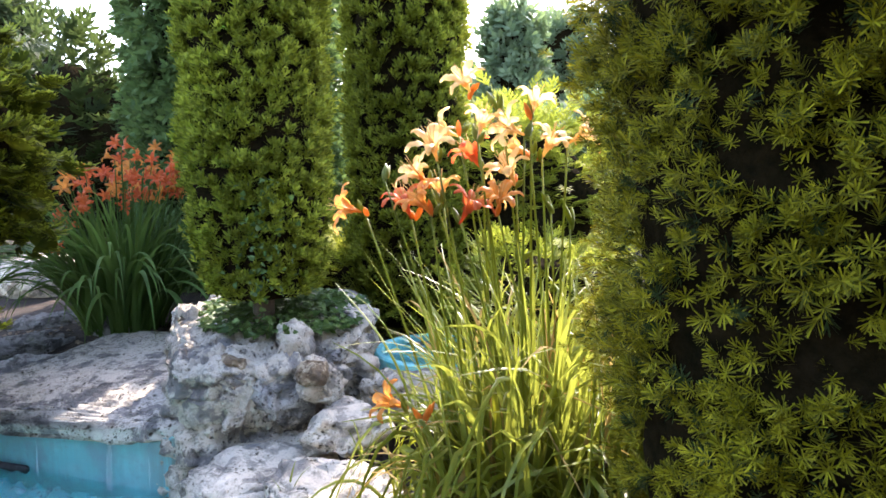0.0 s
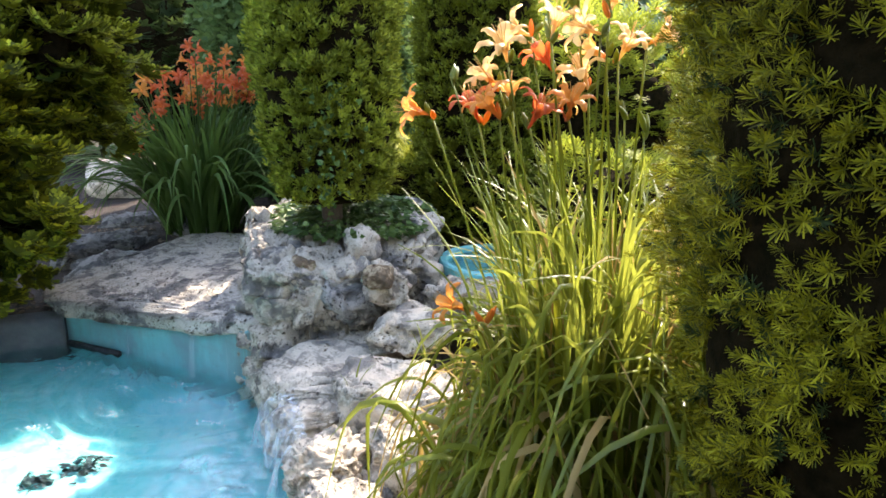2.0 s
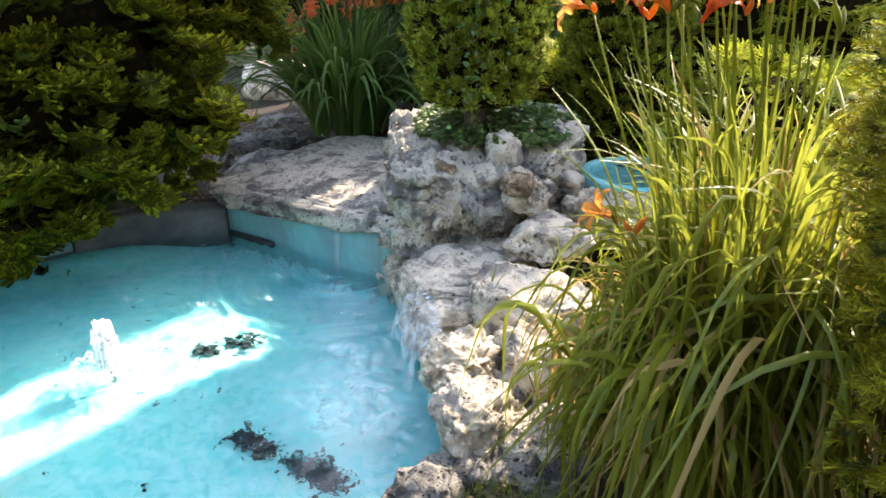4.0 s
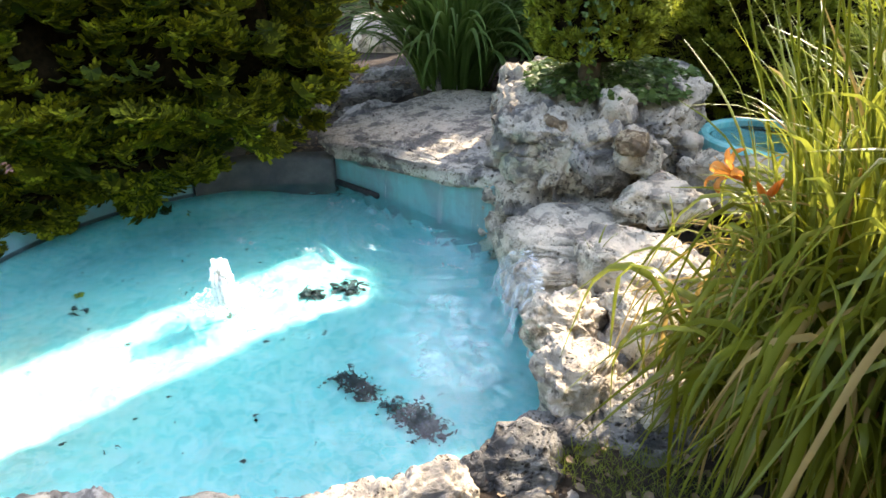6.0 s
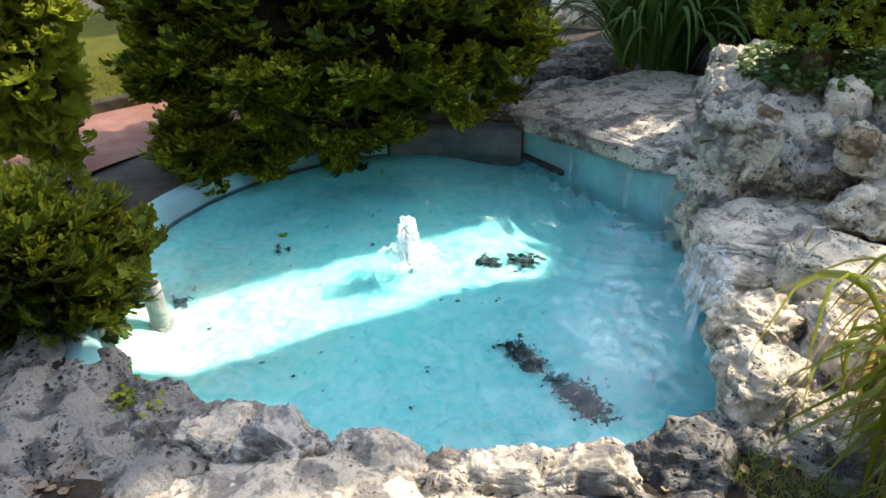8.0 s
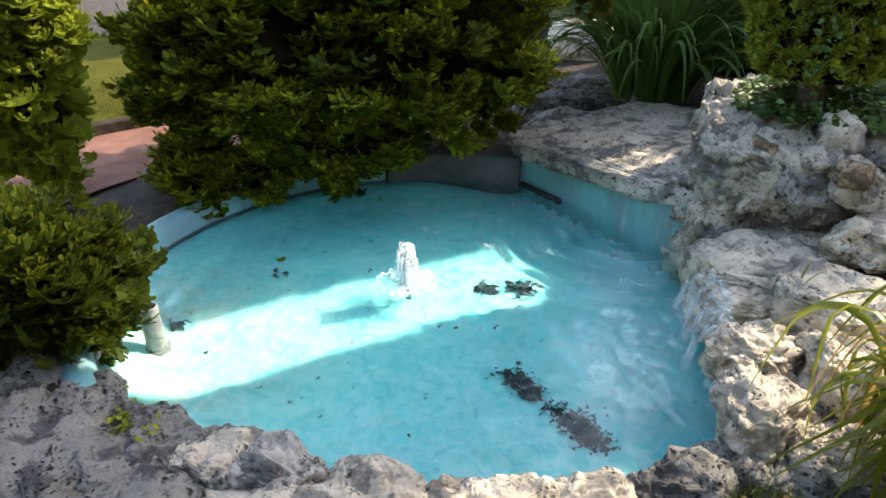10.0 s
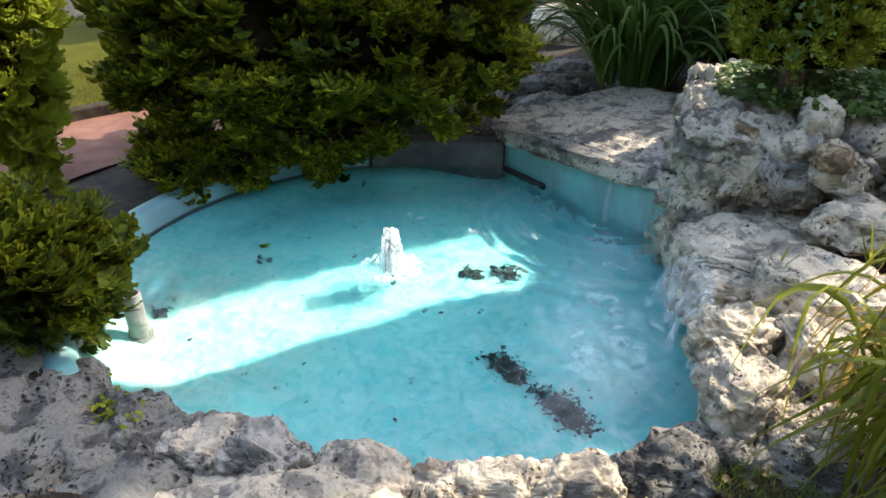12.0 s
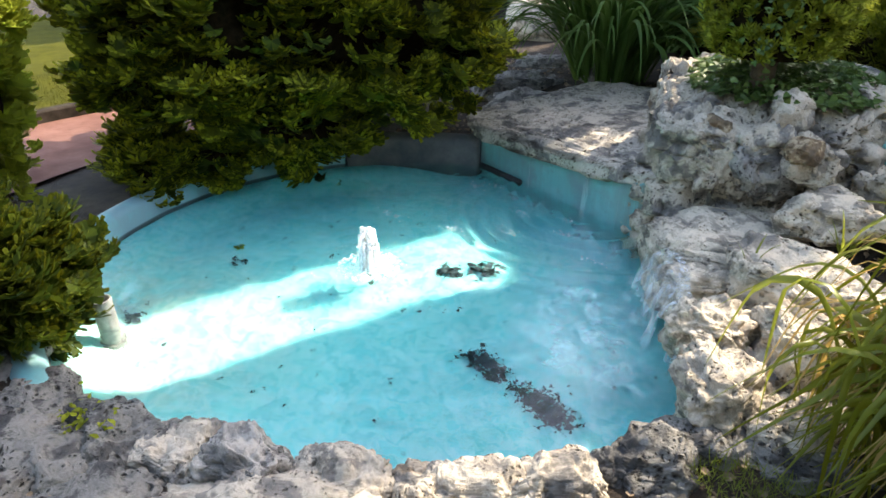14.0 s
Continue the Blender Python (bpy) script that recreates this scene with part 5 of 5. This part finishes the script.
# ---- fittings in the pool ----
def pipe():
    ob = thing("standpipe", (-2.70, 0.90, DEPTH), "grey plastic overflow pipe standing open in the water", "pipe")
    v, f = [], []
    for r, zz in ((0.041, 0.0), (0.041, 0.325), (0.039, 0.328), (0.034, 0.328), (0.032, 0.325), (0.032, 0.02)):
        for k in range(28):
            v.append((r * math.cos(k * math.pi / 14), r * math.sin(k * math.pi / 14), zz))
    for i in range(5):
        for k in range(28):
            f.append((28 * i + k, 28 * i + (k + 1) % 28, 28 * i + 28 + (k + 1) % 28, 28 * i + 28 + k))
    f.append(tuple(140 + k for k in range(28)))
    put("tube", mesh_of("tube", v, f, PIPE, False), ob, pose(0, 0, 0, 1.5, -1, 0))
    v, f = [], []
    for r, zz in ((0.029, 0.10), (0.052, 0.10), (0.052, 0.0), (0.029, 0.0)):
        for k in range(28):
            v.append((r * math.cos(k * math.pi / 14), r * math.sin(k * math.pi / 14), zz * 0.5))
    for i in range(3):
        for k in range(28):
            f.append((28 * i + k, 28 * i + (k + 1) % 28, 28 * i + 28 + (k + 1) % 28, 28 * i + 28 + k))
    put("socket", mesh_of("socket", v, f, PIPE, False), ob, None, "wider grey pipe socket under water")


pipe()


def drops(name, places, sizes, material, parent, stretch=1.0):
    bm = bmesh.new()
    bmesh.ops.create_icosphere(bm, subdivisions=1, radius=1.0)
    tv = np.array([v.co[:] for v in bm.verts]) * [1, 1, stretch]
    tf = np.array([[v.index for v in q.verts] for q in bm.faces])
    bm.free()
    n = len(places)
    vv = (tv[None] * np.asarray(sizes)[:, None, None] + np.asarray(places)[:, None]).reshape(-1, 3)
    ff = (tf[None] + (np.arange(n) * len(tv))[:, None, None]).reshape(-1, 3)
    put(name, array_mesh(name, vv, ff, material, True), parent)["kind"] = "stuff"


def fountain():
    ob = thing("fountain_jet", (-2.21, 1.96, 0.0), "low white bubbling fountain jet in the pool", "fountain")
    tube("nozzle", [(0, 0, DEPTH), (0, 0, -0.05)], 0.010, PIPE, ob, 12, "grey nozzle under water")
    # strands that rise together, bend over and fall back
    for k in range(34):
        a, top, out = rng.uniform(0, 2 * math.pi), rng.uniform(0.10, 0.20), rng.uniform(0.025, 0.075)
        pts = [(out * smooth01(1.6 * s) * math.cos(a), out * smooth01(1.6 * s) * math.sin(a), top * (1 - (2 * s - 0.9) ** 2 / 1.21)) for s in [i / 9 for i in range(10)]]
        tube("strand", pts, [rng.uniform(0.003, 0.009) for _ in range(10)], SPRAY, ob, 6)
    n = 260
    a, u = rng.random(n) * 2 * math.pi, rng.random(n)
    r = (0.012 + 0.042 * np.sin(np.pi * u) ** 0.7) * np.sqrt(rng.random(n))
    drops("spray", np.stack([r * np.cos(a), r * np.sin(a), 0.21 * u], 1), rng.uniform(0.002, 0.008, n), SPRAY, ob, 1.5)
    n = 1300
    a, r = rng.random(n) * 2 * math.pi, 0.16 * rng.random(n) ** 1.8
    drops("foam", np.stack([r * np.cos(a), r * np.sin(a), 0.004 + 0 * r], 1), rng.uniform(0.003, 0.008, n), SPRAY, ob, 0.5)
    n = 120
    a, r = rng.random(n) * 2 * math.pi, 0.05 + 0.25 * rng.random(n)
    drops("droplets", np.stack([r * np.cos(a), r * np.sin(a), 0.12 * rng.random(n) * np.exp(-r * 6)], 1), rng.uniform(0.0012, 0.003, n), SPRAY, ob)


fountain()


def falling(name, at, label, strands):
    """Thin runs of water: each a curved ribbon from a lip to the pool."""
    ob = thing(name, at, label, "waterfall")
    for x, y, top, out_x, out_y, w in strands:
        n = 10
        v, f = [], []
        side = Vector((-out_y, out_x, 0)).normalized()
        for i in range(n + 1):
            s = i / n
            p = Vector((x + out_x * s ** 0.6, y + out_y * s ** 0.6, top * (1 - s * s)))
            ww = w * (0.7 + 0.5 * s)
            for j in (-1, 0, 1):
                v.append(p + side * ww * j + Vector((out_x, out_y, 0)) * 0.05 * (1 - abs(j)))
        for i in range(n):
            for j in (0, 1):
                f.append((3 * i + j, 3 * i + j + 1, 3 * i + j + 4, 3 * i + j + 3))
        sheet = put("run", mesh_of("run", v, f, SHEET, True), ob)
        sheet.visible_shadow = False
    return ob


cx = Vector((-2.0, 3.32, 0))
falling("spillway", cx, "thin clear trickle falling from the slab's lip", [(0.33, -0.13, 0.26, -0.01, -0.03, 0.018), (-0.13, 0.02, 0.23, -0.005, -0.03, 0.004), (0.55, -0.18, 0.28, -0.005, -0.03, 0.005)])


def veil(name, at, lip, label):
    """A wide thin fall: it leaves the lip, bends over and spreads to the pool in uneven folds."""
    ob = thing(name, at, label, "waterfall")
    for (ax, ay, az), (bx, by, bz), out_x, out_y in lip:
        v, f = [], []
        n, rows = 24, 12
        for k in range(n + 1):
            u = k / n
            p = Vector((ax, ay, az)).lerp(Vector((bx, by, bz)), u)
            push = 1 + 0.5 * noise.noise(Vector((u * 7, ax * 9, 0)))
            for i in range(rows + 1):
                s = i / rows
                fold = 0.012 * noise.noise(Vector((u * 16, s * 1.5, ay)))
                v.append((p.x + out_x * push * s ** 0.55 + fold, p.y + out_y * push * s ** 0.55 + fold, p.z * (1 - s ** 1.8)))
        for k in range(n):
            for i in range(rows):
                a = k * (rows + 1) + i
                f.append((a, a + 1, a + rows + 2, a + rows + 1))
        sheet = put("veil", mesh_of("veil", v, f, SHEET, True), ob)
        sheet.visible_shadow = False
    return ob


cx = Vector((-0.95, 2.45, 0))
veil("cascade", cx, [((-0.05, 0.30, 0.24), (0.10, 0.02, 0.24), -0.14, -0.06), ((0.10, 0.02, 0.25), (0.22, -0.24, 0.22), -0.13, -0.06), ((0.22, -0.24, 0.20), (0.32, -0.42, 0.14), -0.06, -0.04)], "white veil of water running off the boulders into the pool")


def bubble_cloud(at, sx, sy, turn):
    v, f = [(0, 0, 0)], []
    for i in range(1, 9):
        for k in range(32):
            a = 2 * math.pi * k / 32
            r = 0.34 * i / 8
            v.append((r * math.cos(a), r * math.sin(a), -0.004 * i))
    for k in range(32):
        f.append((0, 1 + k, 1 + (k + 1) % 32))
    for i in range(7):
        for k in range(32):
            f.append((1 + i * 32 + k, 1 + (i + 1) * 32 + k, 1 + (i + 1) * 32 + (k + 1) % 32, 1 + i * 32 + (k + 1) % 32))
    ob = put("bubble_cloud", mesh_of("bubble_cloud", v, f, HAZE, True), None, pose(*at, 0, 0, turn) @ Matrix.Diagonal((sx, sy, 1, 1)))
    ob.visible_shadow = False
    return tagged(ob, "pale cloud of fine bubbles drifting under the cascade", "bubbles", kind="stuff")


bubble_cloud((-1.02, 2.15, -0.035), 1.0, 0.7, -60)
bubble_cloud((-1.28, 2.42, -0.05), 0.9, 0.6, -30)
bubble_cloud((-0.90, 1.98, -0.045), 0.8, 0.6, 10)
bubble_cloud((-1.15, 2.00, -0.03), 1.2, 0.8, -50)
bubble_cloud((-1.45, 2.95, -0.03), 0.9, 0.5, -20)
bubble_cloud((-2.10, 3.20, -0.04), 0.8, 0.35, -16)


def foam_patch():
    ob = thing("cascade_foam", (-1.05, 2.2, 0.0), "thin drifting white foam and bubbles below the cascade", "foam", kind="stuff")
    n = 900
    t = rng.random(n)
    p = np.stack([-0.05 + 0.34 * t - np.abs(rng.normal(0, 0.10, n)), 0.35 - 0.75 * t + rng.normal(0, 0.08, n), np.full(n, 0.001)], 1)
    drops("bubbles", p, rng.uniform(0.0007, 0.0022, n), SPRAY, ob, 0.4)


foam_patch()


def splash_sparkle():
    """White rings and beads where the drips from the slab strike the pool; the beads also stand for sparkles on the
    water.
    """
    ob = thing("splash_sparkle", (-2.0, 3.1, 0.0), "small white splashes and bead sparkles where drips strike the water", "splash", kind="stuff")
    spots = np.array([(-0.42, 0.06), (-0.36, 0.13), (0.02, -0.12), (0.30, -0.05), (0.12, -0.38), (0.38, -0.22), (-0.15, -0.55), (0.62, -0.40), (-0.55, -0.62)])
    n = 330
    k = rng.integers(0, len(spots), n)
    p = np.concatenate([spots[k] + rng.normal(0, 1, (n, 2)) * [0.045, 0.018], 0.002 + 0.012 * rng.random((n, 1)) ** 3], 1)
    drops("beads", p, rng.uniform(0.0015, 0.0058, n), SPRAY, ob, 0.6)


splash_sparkle()


def clump(name, at, count, spread, size, material, label, category, stretch=0.5):
    """A ragged heap of small soft bits on the pool floor."""
    ob = thing(name, at, label, category)
    p = rng.normal(size=(count, 3)) * np.array(spread)
    p[:, 2] = np.abs(p[:, 2])
    vv, ff = flat_scattered(LEAF, p, rng.normal(size=(count, 3)) * [1, 1, 0.4], np.tile([0, 0, 1.0], (count, 1)) + rng.normal(0, 0.4, (count, 3)), size * rng.uniform(0.5, 1.4, count))
    name = "foliage" if category == "weed" else "sediment"
    put(name, array_mesh(name, vv, ff, material), ob)["kind"] = "stuff"
    return ob


for x, y, n, sx in ((-1.43, 1.80, 90, 0.036), (-1.33, 1.77, 110, 0.036), (-1.20, 1.73, 30, 0.03), (-1.09, 1.73, 210, 0.050), (-1.00, 1.69, 150, 0.044)):
    clump("leaf_litter", (x, y, DEPTH + 0.005), int(1.7 * n), (0.85 * sx, 0.7 * sx, 0.015), 0.019, DEBRIS, "dark sunken heap of rotting leaves on the pool floor", "leaf litter")
clump("leaf_litter", (-1.98, 2.29, DEPTH + 0.005), 50, (0.03, 0.03, 0.012), 0.035, DEBRIS, "small dark sunken leaf heap", "leaf litter")
clump("leaf_litter", (-1.84, 2.42, DEPTH + 0.005), 60, (0.04, 0.03, 0.012), 0.04, DEBRIS, "small dark sunken leaf heap", "leaf litter")
clump("leaf_litter", (-2.82, 1.05, DEPTH + 0.005), 40, (0.02, 0.02, 0.012), 0.03, DEBRIS, "small grey sunken clot of leaves", "leaf litter")
clump("leaf_litter", (-3.02, 1.78, DEPTH + 0.01), 8, (0.015, 0.015, 0.02), 0.04, BLADE, "green floating leaf scraps", "leaf litter")
clump("leaf_litter", (-2.90, 1.68, DEPTH + 0.005), 16, (0.03, 0.02, 0.008), 0.025, DEBRIS, "thin scatter of dark sunken leaves", "leaf litter")
clump("pool_specks", (-2.1, 2.0, DEPTH + 0.004), 150, (0.65, 0.6, 0.003), 0.016, DEBRIS, "specks of fallen needles on the pool floor", "leaf litter")


def bar():
    ob = thing("floor_grating", (-2.42, 3.40, 0.0), "dark flat intake grating at the pool corner", "grating")
    bm = bmesh.new()
    bmesh.ops.create_cube(bm, size=1.0)
    bmesh.ops.scale(bm, vec=(0.42, 0.035, 0.04), verts=bm.verts)
    bmesh.ops.bevel(bm, geom=bm.edges, offset=0.008, segments=2, affect="EDGES")
    part("frame", bm, BLACK, ob).matrix_basis = pose(0, 0.02, 0.012, 0, 0, -16.5)


bar()


def tuft(at, count, height, label, material=GRASS):
    ob = thing("weed_tuft", at, label, "weed")
    for i in range(count):
        a = rng.uniform(0, 6.28)
        put("blade", blade_mesh((0.01 * math.cos(a), 0.01 * math.sin(a), 0), a, height * rng.uniform(0.6, 1.1), rng.uniform(0.1, 0.5), rng.uniform(0.2, 1.0), rng.uniform(0.003, 0.006), material), ob)


tuft((-0.64, 2.58, 0.28), 4, 0.17, "single bright grass blades growing between sunlit stones", BLADE)
tuft((-0.36, 2.90, 0.28), 14, 0.22, "bright strap-leaved weed beside the cascade", BLADE)
clump("weed", (-2.02, 0.50, 0.14), 60, (0.045, 0.035, 0.015), 0.028, LIME, "small green weed rooted in the rim stones", "weed")
tube("overhead_cable", [(-14.0, 18.0, 7.6), (-9.0, 18.5, 6.05), (-4.0, 19.0, 4.9), (4.0, 20.0, 3.8)], 0.02, CABLE, None, 6)
tagged(bpy.data.objects["overhead_cable"], "thin dark overhead cable across the sky", "cable")


def grass_patch(at, radii, count, label="patch of short sparse grass on the bare soil", tall=1.0, material=GRASS):
    """Short, half-dry grass."""
    ob = thing("grass_patch", at, label, "grass", kind="stuff")
    a, r = rng.uniform(0, 2 * math.pi, count), np.sqrt(rng.random(count))
    p = np.stack([radii[0] * r * np.cos(a), radii[1] * r * np.sin(a), np.zeros(count)], 1)
    tilt = rng.normal(0, 0.55, (count, 3)) * [1, 1, 0] + [0, 0, 1]
    vv, ff = flat_scattered(leaf_template(((0, 0), (0.028, 0.3), (0.022, 0.7), (0, 1.0)), 0.006), p, tilt, rng.normal(size=(count, 3)), tall * rng.uniform(0.02, 0.055, count))
    put("blades", array_mesh("blades", vv, ff, material), ob)




def red_flower(at):
    """A low bedding plant with dark leaves and a few dull red blossoms, in the shade of the yew."""
    ob = thing("bedding_flower", at, "low bedding plant with dull red blossoms in shade", "flower")
    for k in range(14):
        a = k * 2.4
        put("leaf", blade_mesh((0.01 * math.cos(a), 0.01 * math.sin(a), 0), a, rng.uniform(0.07, 0.12), rng.uniform(0.3, 0.8), 0.9, 0.016, HEDGE), ob)
    for k in range(5):
        tip = Vector((rng.normal(0, 0.05), rng.normal(0, 0.04), rng.uniform(0.08, 0.13)))
        scape(ob, (0, 0, 0), tip, (0, 0, 0), HEDGE, 0.003)
        flower(ob, tip, (rng.normal(0, 0.4), -0.4, 1.0), PETAL_RED, 0.4, False)


red_flower((0.62, 1.62, 0.10))
grass_patch((-0.20, 1.50, 0.125), (0.26, 0.13), 1000)
LAWN_GRASS = leaf_material("lawn_blades", (0.045, 0.048, 0.006), (0.085, 0.080, 0.010), (0.12, 0.12, 0.02), 0.3)
grass_patch((-6.5, 2.4, 0.10), (0.8, 1.5), 7000, "short sunlit lawn grass along the path", 1.2, LAWN_GRASS)
